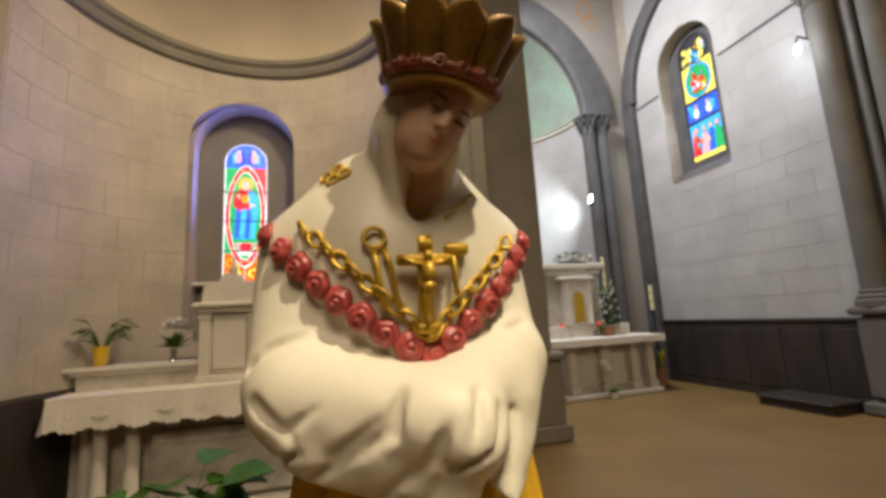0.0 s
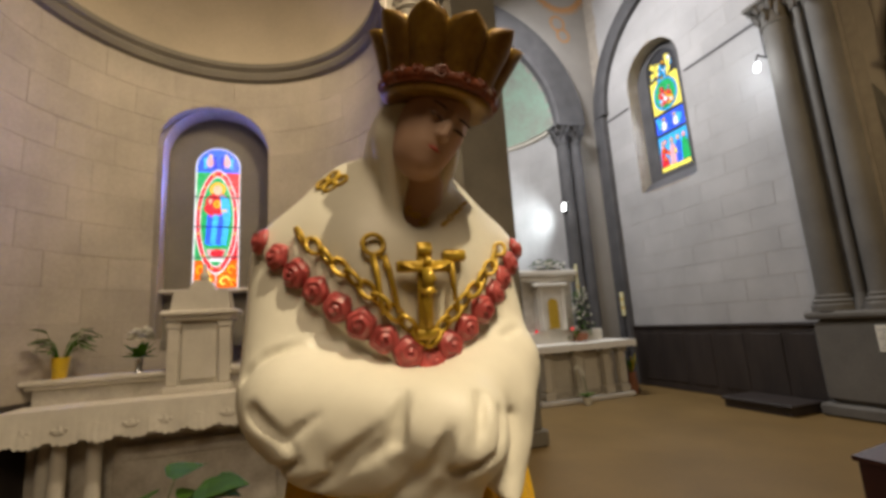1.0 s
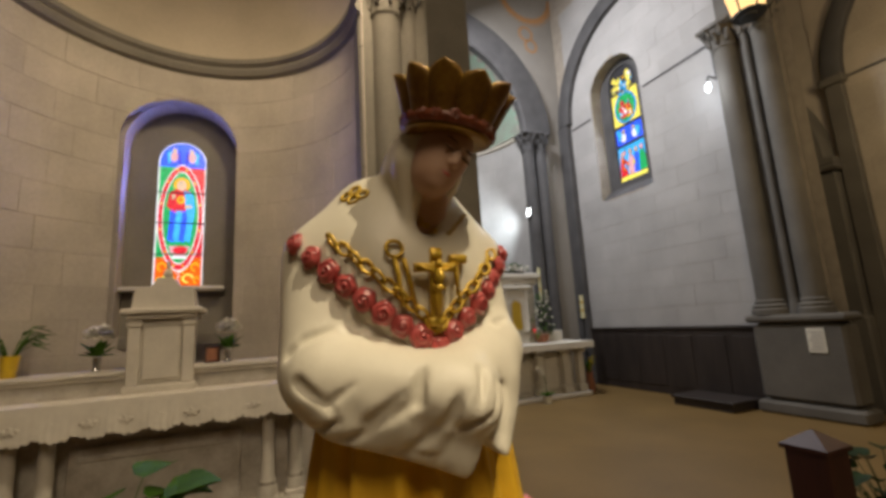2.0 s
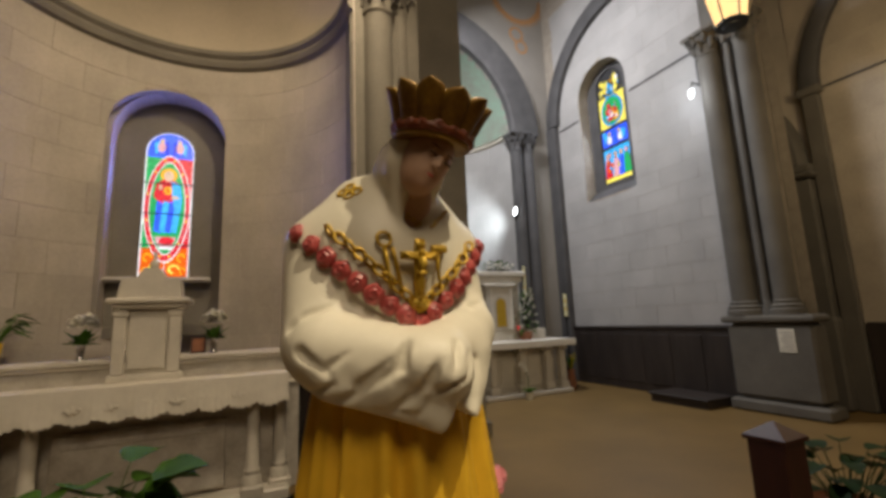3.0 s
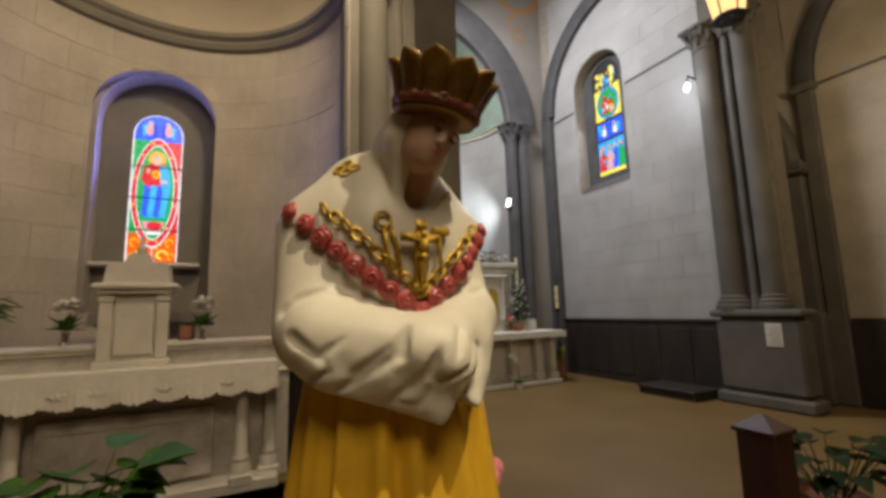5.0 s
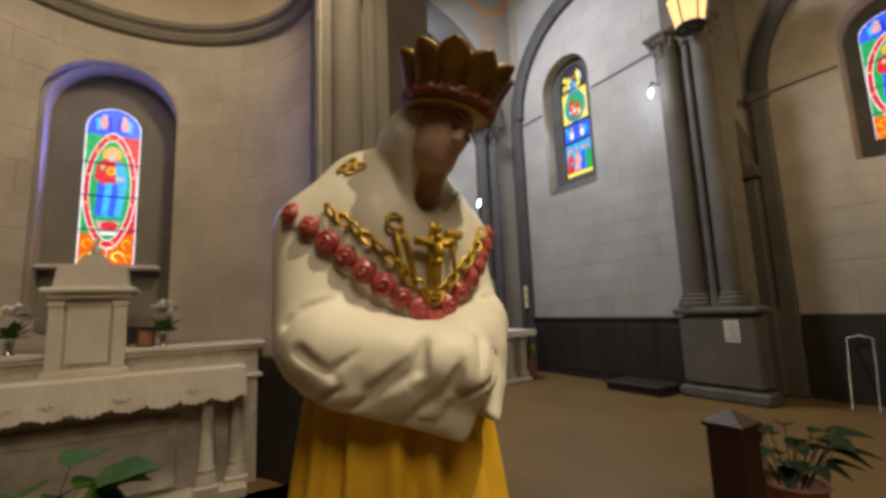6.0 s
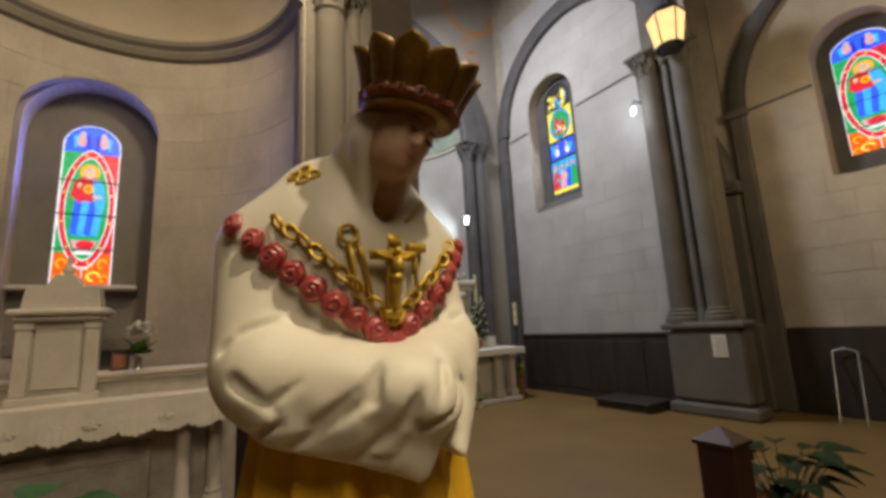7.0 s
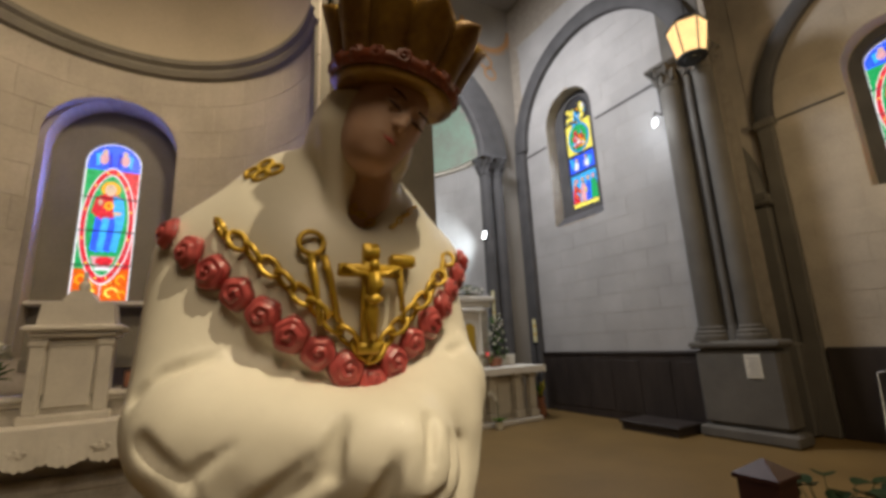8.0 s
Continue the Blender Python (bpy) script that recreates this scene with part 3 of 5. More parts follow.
def white_field(p, hooded=True):
    folds = FOLDS
    x, y, z = p[..., 0], p[..., 1], p[..., 2]
    d = torso_field(p)
    d = smin(d, capsule(p, (-0.030, 0.45, 1.475), (-0.030, 0.405, 1.350), 0.042, 0.048), 0.03)
    d = smin(d, capsule(p, (0.180, 0.45, 1.470), (0.178, 0.405, 1.362), 0.040, 0.042), 0.03)
    left = capsule(p, (-0.024, 0.385, 1.336), (0.100, 0.312, 1.312), 0.049, 0.041)
    right = capsule(p, (0.174, 0.385, 1.352), (0.085, 0.322, 1.318), 0.042, 0.038)
    d = smin(smin(d, right, 0.02), left, 0.018)
    d = smin(d, capsule(p, (-0.005, 0.365, 1.302), (0.092, 0.322, 1.262), 0.036, 0.024), 0.022)
    d = smin(d, capsule(p, (0.10, 0.318, 1.30), (0.097, 0.318, 1.246), 0.022, 0.014), 0.02)
    d = smin(d, capsule(p, (0.158, 0.362, 1.32), (0.140, 0.345, 1.268), 0.036, 0.018), 0.02)
    d = smin(d, capsule(p, (0.155, 0.345, 1.31), (0.138, 0.314, 1.252), 0.026, 0.015), 0.015)
    # folds of the sleeves
    low = np.clip((1.345 - z) / 0.05, 0, 1) * np.clip((0.41 - y) / 0.08, 0, 1)
    d = d + low * (0.0012 * np.sin((x * 0.7 + z * 1.2) * 90 + 3 * np.sin(x * 20)) + 0.0006 * np.sin((x - z * 0.7) * 170 + 3 * np.sin(z * 30)))
    for a, b, r in folds:
        d = smax(d, -capsule(p, a, b, r, r * 0.45), 0.0045)
    hem = np.interp(x, [-0.06, 0.0, 0.095, 0.108, 0.118, 0.127, 0.140, 0.168], [1.287, 1.270, 1.236, 1.254, 1.272, 1.260, 1.249, 1.270])
    d = smax(d, hem - z, 0.003)
    if not hooded:
        return d
    d = np.minimum(d, cape_field(p))
    # kerchief over head, neck and shoulders
    hood = egg(p, (0.090, 0.358, 1.584), (0.043, 0.050, 0.054))
    hood = smin(hood, capsule(p, (0.082, 0.388, 1.572), (0.080, 0.445, 1.508), 0.042, 0.076), 0.025)
    hood = smin(hood, capsule(p, (0.056, 0.340, 1.575), (0.068, 0.362, 1.488), 0.010, 0.014), 0.018)
    hood = smin(hood, capsule(p, (0.112, 0.388, 1.536), (0.100, 0.368, 1.488), 0.014, 0.014), 0.02)
    hood = hood + 0.0014 * np.sin(120 * (x - 0.1) + 40 * (z - 1.5))
    hood = smax(hood, -egg(p, face_point(-0.005, -0.047, -0.003), (0.036, 0.052, 0.056), FACE), 0.004)
    throat = capsule(p, (0.096, 0.305, 1.560), (0.083, 0.350, 1.506), 0.026, 0.014)
    hood = smax(hood, -throat, 0.005)
    d = smax(d, -throat, 0.005)
    return smin(d, hood, 0.006)


FACE = np.array(Matrix.Rotation(radians(17), 3, "Z") @ Matrix.Rotation(radians(25), 3, "Y") @ Matrix.Rotation(radians(24), 3, "X"))
FC = np.array((0.0935, 0.321, 1.582))
HS = 0.78      # size of the bowed head


def face_point(x, y, z):
    return tuple(FC + FACE @ np.array((x, y, z)))


def head_field(p):
    d = egg(p, FC, (0.040, 0.048, 0.060), FACE)
    d = smin(d, egg(p, face_point(0, -0.020, -0.038), (0.023, 0.024, 0.024)), 0.022)
    # brow, nose, lids, mouth and chin
    d = smin(d, capsule(p, face_point(0, -0.0455, 0.014), face_point(0, -0.0535, -0.012), 0.0036, 0.0048), 0.007)
    for s in (-1, 1):
        d = smax(d, -egg(p, face_point(0.0165 * s, -0.0525, 0.007), (0.012, 0.0085, 0.0060), FACE), 0.006)
        d = smin(d, egg(p, face_point(0.0165 * s, -0.0400, 0.0055), (0.0088, 0.0062, 0.0050), FACE), 0.002)
        d = smin(d, egg(p, face_point(0.0040 * s, -0.0500, -0.0125), (0.0040, 0.0045, 0.0035), FACE), 0.003)
    d = smax(d, -capsule(p, face_point(-0.009, -0.0475, -0.0285), face_point(0.009, -0.0475, -0.0285), 0.0014, 0.0014), 0.0025)
    d = smin(d, egg(p, face_point(0, -0.0440, -0.0258), (0.0095, 0.0045, 0.0028), FACE), 0.003)
    d = smin(d, egg(p, face_point(0, -0.0425, -0.0318), (0.0078, 0.0048, 0.0032), FACE), 0.003)
    d = smin(d, egg(p, face_point(0, -0.0350, -0.0480), (0.011, 0.010, 0.009), FACE), 0.008)
    return d


def skin_field(p):
    neck = capsule(p, (0.094, 0.348, 1.562), (0.085, 0.392, 1.490), 0.021, 0.032)
    return smin(HS * head_field(FC + (p - FC) / HS), neck, 0.010)


def surface(field, lo, hi, h):
    """The skin of a field of distances, as vertices and quads."""
    n = [int(math.ceil((b - a) / h)) + 1 for a, b in zip(lo, hi)]
    grid = np.stack(np.meshgrid(*[lo[k] + h * np.arange(n[k]) for k in range(3)], indexing="ij"), -1)
    f = np.concatenate([field(s) for s in np.array_split(grid, 12)], 0)
    total, count = np.zeros([k - 1 for k in n] + [3]), np.zeros([k - 1 for k in n])
    cut = [slice(0, -1), slice(1, None)]
    corner = lambda i, j, k: f[cut[i], cut[j], cut[k]]
    for axis in range(3):
        for a in (0, 1):
            for b in (0, 1):
                i0, i1 = [a, b], [a, b]
                i0.insert(axis, 0)
                i1.insert(axis, 1)
                f0, f1 = corner(*i0), corner(*i1)
                cross = (f0 < 0) != (f1 < 0)
                t = np.where(cross, f0 / np.where(cross, f0 - f1, 1), 0)
                for ax in range(3):
                    total[..., ax] += np.where(cross, t if ax == axis else i0[ax], 0)
                count += cross
    has = count > 0
    ids = np.full(has.shape, -1)
    ids[has] = np.arange(has.sum())
    where = np.argwhere(has)
    verts = np.array(lo) + h * (where + total[has] / count[has][:, None])
    faces = []
    for axis in range(3):
        u, w = [k for k in range(3) if k != axis]
        s0, s1 = [slice(None)] * 3, [slice(None)] * 3
        s0[axis], s1[axis] = slice(0, -1), slice(1, None)
        for s in (s0, s1):
            s[u], s[w] = slice(1, -1), slice(1, -1)
        cross = np.argwhere((f[tuple(s0)] < 0) != (f[tuple(s1)] < 0))
        c = cross.copy()
        c[:, u] += 1
        c[:, w] += 1
        quad = []
        for du, dw in ((0, 0), (1, 0), (1, 1), (0, 1)):
            k = c.copy()
            k[:, u] -= du
            k[:, w] -= dw
            quad.append(ids[k[:, 0], k[:, 1], k[:, 2]])
        faces.append(np.stack(quad, 1))
    faces = np.concatenate(faces)
    return verts, faces[(faces >= 0).all(1)]


def front(x, z, field=None):
    """The foremost place of the cape at x and z, with the way out of it."""
    ys = np.linspace(0.24, 0.50, 261)
    p = np.stack([np.full_like(ys, x), ys, np.full_like(ys, z)], -1)
    f = (field or cape_field)(p)
    k = int(np.argmax(f < 0)) if (f < 0).any() else int(np.argmin(f))
    c = p[k]
    e = 0.004
    n = np.array([(field or white_field)((c + e * d)[None])[0] - (field or white_field)((c - e * d)[None])[0] for d in np.eye(3)])
    n = n / (np.linalg.norm(n) + 1e-9)
    return Vector(c), Vector(n)


def fold(x0, z0, x1, z1, r):
    """A groove along the front of the sleeves."""
    ends = []
    for x, z in ((x0, z0), (x1, z1)):
        c, n = front(x, z, lambda p: white_field(p, False))
        ends.append(np.array(c + n * r * 0.25))
    return ends[0], ends[1], r


FOLDS = [fold(*f) for f in ((0.042, 1.318, 0.052, 1.346, 0.0095), (0.071, 1.297, 0.080, 1.322, 0.0095), (0.040, 1.316, -0.014, 1.282, 0.0065), (0.068, 1.294, 0.030, 1.262, 0.007), (0.085, 1.290, 0.062, 1.254, 0.006), (0.080, 1.288, 0.112, 1.300, 0.005),
                            (-0.052, 1.284, -0.026, 1.302, 0.006), (-0.070, 1.366, -0.056, 1.380, 0.006), (-0.056, 1.380, -0.025, 1.390, 0.005), (-0.062, 1.338, -0.030, 1.310, 0.008), (0.0, 1.298, 0.034, 1.326, 0.006),
                            (-0.018, 1.281, 0.022, 1.300, 0.006), (0.110, 1.343, 0.100, 1.312, 0.006), (0.128, 1.328, 0.116, 1.296, 0.006), (0.150, 1.318, 0.140, 1.272, 0.006), (0.170, 1.386, 0.192, 1.392, 0.005), (0.022, 1.266, 0.062, 1.262, 0.005), (-0.035, 1.318, -0.012, 1.336, 0.005))]


def on_cape(x, z, out=0.0, turn=0.0, along=None):
    """A frame on the cape: z out of the cloth, x along the given way."""
    c, n = front(x, z)
    a = Vector(along or (1, 0, 0))
    a = (a - n * a.dot(n)).normalized()
    b = n.cross(a)
    m = Matrix((a, b, n)).transposed().to_4x4()
    return Matrix.Translation(c + n * out) @ m @ Matrix.Rotation(turn, 4, "X")


s = Geo()
for field, lo, hi, h, m in ((white_field, (-0.12, 0.235, 1.225), (0.27, 0.56, 1.74), 0.0034, 0), (skin_field, (0.02, 0.24, 1.455), (0.17, 0.44, 1.66), 0.0021, 1)):
    v, f = surface(field, lo, hi, h)
    s.add(v.tolist(), f.tolist(), m)
# painted eyes, brows and lips


def on_face(x, y, z):
    return tuple(FC + FACE @ (HS * np.array((x, y, z))))


for sd in (-1, 1):
    s.tube([on_face(sd * (0.0165 + q), -0.0468 + 9.0 * q * q, 0.0030 - 22 * q * q * 0.4) for q in (-0.008, -0.003, 0.003, 0.008)], [0.0006, 0.0013, 0.0013, 0.0006], 6, 7)
    s.tube([on_face(sd * (0.0165 + q), -0.0452 + 9.0 * q * q, 0.0165 - 12 * q * q) for q in (-0.010, -0.003, 0.004, 0.011)], [0.0005, 0.0010, 0.0010, 0.0005], 6, 7)
s.tube([on_face(q, -0.0478 + 14 * q * q, -0.0290) for q in (-0.008, -0.003, 0.003, 0.008)], [0.0008, 0.0020, 0.0020, 0.0008], 6, 3)
# pleated skirt
rings = []
for i in range(40):
    t = i / 39
    z = 1.30 - 0.50 * t
    a, b = 0.112 + 0.062 * t ** 0.8, 0.088 + 0.055 * t ** 0.8
    ring = []
    for j in range(180):
        w = 2 * math.pi * j / 180
        fold = 0.0105 * (0.4 + 0.6 * t ** 0.5) * (math.sin(15 * w + 1.3 * math.sin(3 * w)) + 0.45 * math.sin(29 * w + 2 * math.sin(2 * w)))
        ring.append((SX + 0.012 + (a + fold) * math.cos(w), SY + (b + fold) * math.sin(w), z))
    rings.append(ring)
s.rings(rings, 5)
# crown of upright rounded petals over a dark red garland
CM = Matrix.Translation((0.100, 0.316, 1.604)) @ Matrix.Rotation(radians(11), 4, "X") @ Matrix.Rotation(radians(9), 4, "Y") @ Matrix.Scale(0.785, 4)
for j in range(11):
    a = 2 * math.pi * (j + 0.25) / 11
    rows = []
    for i in range(9):
        t = 1 - (1 - i / 8) ** 1.8
        w = 0.0186 * (1.0 + 0.34 * t) * max(0.0, 1 - max(0, (t - 0.66) / 0.34) ** 2.6) ** 0.42 + 0.0006
        r = 0.062 + 0.018 * t + 0.007 * t * t
        z = 0.008 + 0.064 * t * (1 + 0.04 * math.sin(j * 2.1))
        row = []
        for k in range(7):
            q = (k / 6 - 0.5) * 2
            rr = r + 0.007 * (1 - q * q) - 0.004 * q * q
            row.append((rr, q * w, z))
        rows.append(row)
    vs = [p for row in rows for p in row] + [(p[0] - 0.004, p[1], p[2]) for row in rows for p in row]
    fs = []
    for i in range(8):
        for k in range(6):
            q = (i * 7 + k, i * 7 + k + 1, i * 7 + k + 8, i * 7 + k + 7)
            fs += [q, tuple(x + 63 for x in reversed(q))]
    rim = [i * 7 for i in range(9)] + [56 + k for k in range(1, 7)] + [i * 7 + 6 for i in range(7, -1, -1)]
    fs += [(p, q, q + 63, p + 63) for p, q in zip(rim, rim[1:])]
    s.add(vs, fs, 2, CM @ Matrix.Rotation(a, 4, "Z"))
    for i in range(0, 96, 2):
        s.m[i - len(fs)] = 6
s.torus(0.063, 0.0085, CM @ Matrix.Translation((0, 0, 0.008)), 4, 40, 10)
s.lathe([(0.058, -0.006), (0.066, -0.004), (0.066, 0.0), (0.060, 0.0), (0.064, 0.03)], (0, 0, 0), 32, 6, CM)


def rose_geo(g, tf, r, m):
    """A rose of wound petals."""
    rings = []
    for i in range(12):
        t = i / 11
        ring = []
        for j in range(20):
            w = 2 * math.pi * j / 20
            rr = r * (1 - t) * (1 + 0.06 * math.cos(5 * w + 2 * t))
            h = r * (0.62 * math.sqrt(max(0, 1 - (1 - t) ** 2)) + 0.10 * math.sin(2 * math.pi * (2.3 * (1 - t)) + w) * (0.3 + t))
            ring.append((rr * math.cos(w) + 1e-5, rr * math.sin(w), h))
        rings.append(ring)
    g.rings(rings, m, tf=tf)


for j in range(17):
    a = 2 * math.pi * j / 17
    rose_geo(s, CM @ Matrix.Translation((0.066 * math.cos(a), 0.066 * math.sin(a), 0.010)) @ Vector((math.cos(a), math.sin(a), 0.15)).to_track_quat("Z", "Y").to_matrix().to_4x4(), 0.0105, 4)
# roses along the edge of the cape
def edge_walk(side, count, step, lift, line):
    x, out = 0.088, []
    for k in range(count):
        out.append((x, line(x) + lift))
        dz = (line(x + side * 0.002) - line(x)) / 0.002
        x += side * step / math.sqrt(1 + dz * dz)
    return out


for side, count in ((-1, 9), (1, 8)):
    for k, (x, z) in enumerate(edge_walk(side, count, 0.0237, 0.014, edge_height)):
        if k == 0 and side == 1:
            continue
        c, n = front(x, z)
        if k > 5:
            n = (n + Vector((side * 0.5 * (k - 5) / 3, 0, 0))).normalized()
        rose_geo(s, Matrix.Translation(c + n * 0.001) @ n.to_track_quat("Z", "Y").to_matrix().to_4x4() @ Matrix.Rotation(k * 1.7, 4, "Z"), 0.0142 + 0.0007 * math.sin(k * 2.3), 3)
# chain above the roses
def chain_line(x):
    d = abs(x - 0.084)
    return 1.385 + 0.92 * d + 0.6 * d * d


for side, count in ((-1, 11), (1, 9)):
    for k, (x, z) in enumerate(edge_walk(side, count, 0.0152, 0.0, chain_line)):
        x2 = x + 0.004 * side
        along = Vector((side, 0, (chain_line(x2) - chain_line(x)) / 0.004))
        s.torus(0.0060, 0.0022, on_cape(x, z, 0.004 if k % 2 else 0.005, 0.35 if k % 2 else -0.9, along), 2, 14, 6, 1.65)
# collar chain and shoulder clasp
for side in (-1, 1):
    for k in range(5):
        x, z = 0.100 + side * (0.010 + 0.008 * k), 1.496 + 0.007 * k
        s.torus(0.0026, 0.0009, on_cape(x, z, 0.002, 0.3 if k % 2 else -0.8, (side, 0, 0.9)), 2, 12, 6, 1.6)
for x, z in ((0.000, 1.548), (0.010, 1.556), (0.006, 1.542), (0.016, 1.548)):
    s.torus(0.005, 0.002, on_cape(x, z, 0.002, 0.2, (1, 0, 0.5)), 2, 12, 6, 1.5)
# cross with a plain body, pincers and hammer
K = Matrix.Translation((0.081, front(0.081, 1.43)[0].y - 0.012, 1.432)) @ Matrix.Rotation(radians(5), 4, "X")
K = K @ Matrix.Diagonal((0.88, 1, 0.80, 1))
s.box((-0.0075, -0.003, -0.052), (0.0075, 0.003, 0.052), 2, 0.0015, K)
s.box((-0.029, -0.003, 0.018), (0.029, 0.003, 0.031), 2, 0.0015, K)
s.box((-0.007, -0.006, 0.037), (0.007, -0.003, 0.047), 2, 0.001, K)
s.box((-0.010, -0.004, -0.056), (0.010, 0.006, -0.044), 2, 0.002, K)
s.ball((0.001, -0.008, 0.029), (0.0048, 0.0048, 0.0062), 2, 10, 7, K)
s.tube([(0, -0.007, 0.022), (0.0015, -0.009, 0.010), (0, -0.008, 0.0), (-0.001, -0.009, -0.014), (0.001, -0.007, -0.033), (0, -0.006, -0.042)], [0.006, 0.0078, 0.006, 0.0062, 0.004, 0.003], 10, 2, K)
s.tube([(-0.006, -0.006, -0.001), (0, -0.011, -0.004), (0.008, -0.006, -0.003)], [0.003, 0.0065, 0.003], 8, 2, K)
for sd in (-1, 1):
    s.tube([(0, -0.006, 0.019), (sd * 0.014, -0.006, 0.022), (sd * 0.026, -0.005, 0.028)], [0.003, 0.0026, 0.0022], 8, 2, K)
s.torus(0.0095, 0.0024, Matrix.Translation((0.038, front(0.046, 1.478)[0].y - 0.006, 1.474)) @ Matrix.Rotation(radians(80), 4, "X"), 2, 20, 8)
yb = front(0.05, 1.44)[0].y - 0.006
s.tube([(0.036, yb, 1.463), (0.040, yb, 1.445), (0.043, yb - 0.004, 1.410)], [0.0032, 0.0028, 0.0022], 8, 2)
s.tube([(0.046, yb, 1.463), (0.051, yb, 1.448), (0.057, yb - 0.004, 1.412)], [0.0032, 0.0028, 0.0022], 8, 2)
yr = front(0.112, 1.46)[0].y - 0.006
s.tube([(0.110, yr, 1.466), (0.111, yr - 0.003, 1.42)], [0.0028, 0.0024], 8, 2)
s.box((0.102, yr - 0.005, 1.457), (0.124, yr + 0.005, 1.468), 2, 0.002)
# base slab under the hem
s.lathe([(0.19, 0.76), (0.2, 0.77), (0.2, 0.80), (0.17, 0.81)], (SX + 0.012, SY, 0), 32, 0)
statue = ob_of("statue", s, [WHITE, SKIN, GOLD, ROSE, GARLAND, OCHRE, CROWN, BROWNW], smooth="all", label="painted plaster statue with gold crown, rose-edged cape and ochre skirt", category="statue")
p = thing("pedestal", (SX, SY, 0), "plain square stone pedestal under the statue", "pedestal")
part("shaft", Geo().box((SX - 0.2, SY - 0.19, 0.1), (SX + 0.22, SY + 0.21, 0.70), bevel=0.01), MARBLE2, p)
part("foot", Geo().box((SX - 0.25, SY - 0.24, 0), (SX + 0.27, SY + 0.26, 0.1), bevel=0.02), MARBLE2, p)
part("top_slab", Geo().box((SX - 0.24, SY - 0.23, 0.70), (SX + 0.26, SY + 0.25, 0.76), bevel=0.015), MARBLE2, p)

# ---- stained glass ----
GL = {
    "red": glow("red_glass", (0.85, 0.03, 0.05), 1.08), "blue": glow("blue_glass", (0.03, 0.10, 0.95), 1.58), "azure": glow("azure_glass", (0.05, 0.42, 0.95), 1.40),
    "green": glow("green_glass", (0.03, 0.55, 0.16), 0.91), "gold": glow("amber_glass", (1.0, 0.42, 0.02), 1.32), "flame": glow("orange_glass", (1.0, 0.14, 0.01), 1.16),
    "white": glow("pale_glass", (0.92, 0.88, 0.98), 1.32), "pink": glow("rose_glass", (0.95, 0.45, 0.50), 1.08), "flesh": glow("flesh_glass", (0.95, 0.60, 0.42), 0.99), "deep": glow("deep_blue_glass", (0.02, 0.04, 0.60), 1.24),
    "lemon": glow("yellow_glass", (1.0, 0.75, 0.12), 1.40),
}


class Pane:
    """Gathers glass pieces by colour in window coordinates (s across, z up) and builds each one as a part."""

    def __init__(self, name, place, label, axis):
        self.t = thing(name, place, label, "window", "stained glass windows")
        self.axis, self.c, self.k, self.came = axis, place, (1.0, 1.0), 0.0

    def put(self, outline, colour, depth=0.0, kind="glass_piece"):
        if self.came and kind == "glass_piece":
            mx, mz = (sum(c) / len(outline) for c in zip(*outline))
            far = max(math.hypot(x - mx, z - mz) for x, z in outline)
            k = 1 - min(0.5, self.came / far)
            self.put(outline, LEAD, depth - 0.004, "lead_came")
            outline = [(mx + (x - mx) * k, mz + (z - mz) * k) for x, z in outline]
        g = Geo().prism([(s * self.k[0], z * self.k[1]) for s, z in outline], -0.006 - depth, 0.0 - depth)
        cx, cy, cz = self.c
        g.v = [(cx + x, cy + y, cz + z) if self.axis == "y" else (cx + y, cy - x, cz + z) for x, y, z in g.v]
        part(kind, g, GL.get(colour, LEAD) if isinstance(colour, str) else colour, self.t)


def oval(cx, cz, a, b, n=20, t0=0.0):
    return [(cx + a * math.cos(t0 + 2 * math.pi * i / n), cz + b * math.sin(t0 + 2 * math.pi * i / n)) for i in range(n)]


def almond(cx, cz, a, b, n=12):
    """A pointed oval."""
    right = []
    for i in range(n + 1):
        w = -math.pi / 2 + math.pi * i / n
        right.append((cx + a * math.cos(w) * (1 - 0.16 * abs(math.sin(w)) ** 3), cz + b * math.sin(w)))
    left = [(2 * cx - x, 2 * cz - z) for x, z in right]
    return right[:-1] + left[:-1]


def band(outer, inner, i, n):
    k = len(outer)
    a, b = round(i * k / n), round((i + 1) * k / n)
    idx = [j % k for j in range(a, b + 1)]
    return [outer[j] for j in idx] + [inner[j] for j in reversed(idx)]


H = WT - WS
w1 = Pane("window_1", (WX, 5.10, WS), "arched stained glass window with a figure in a red-bordered almond", "y")
w1.t["kind"] = "structure"


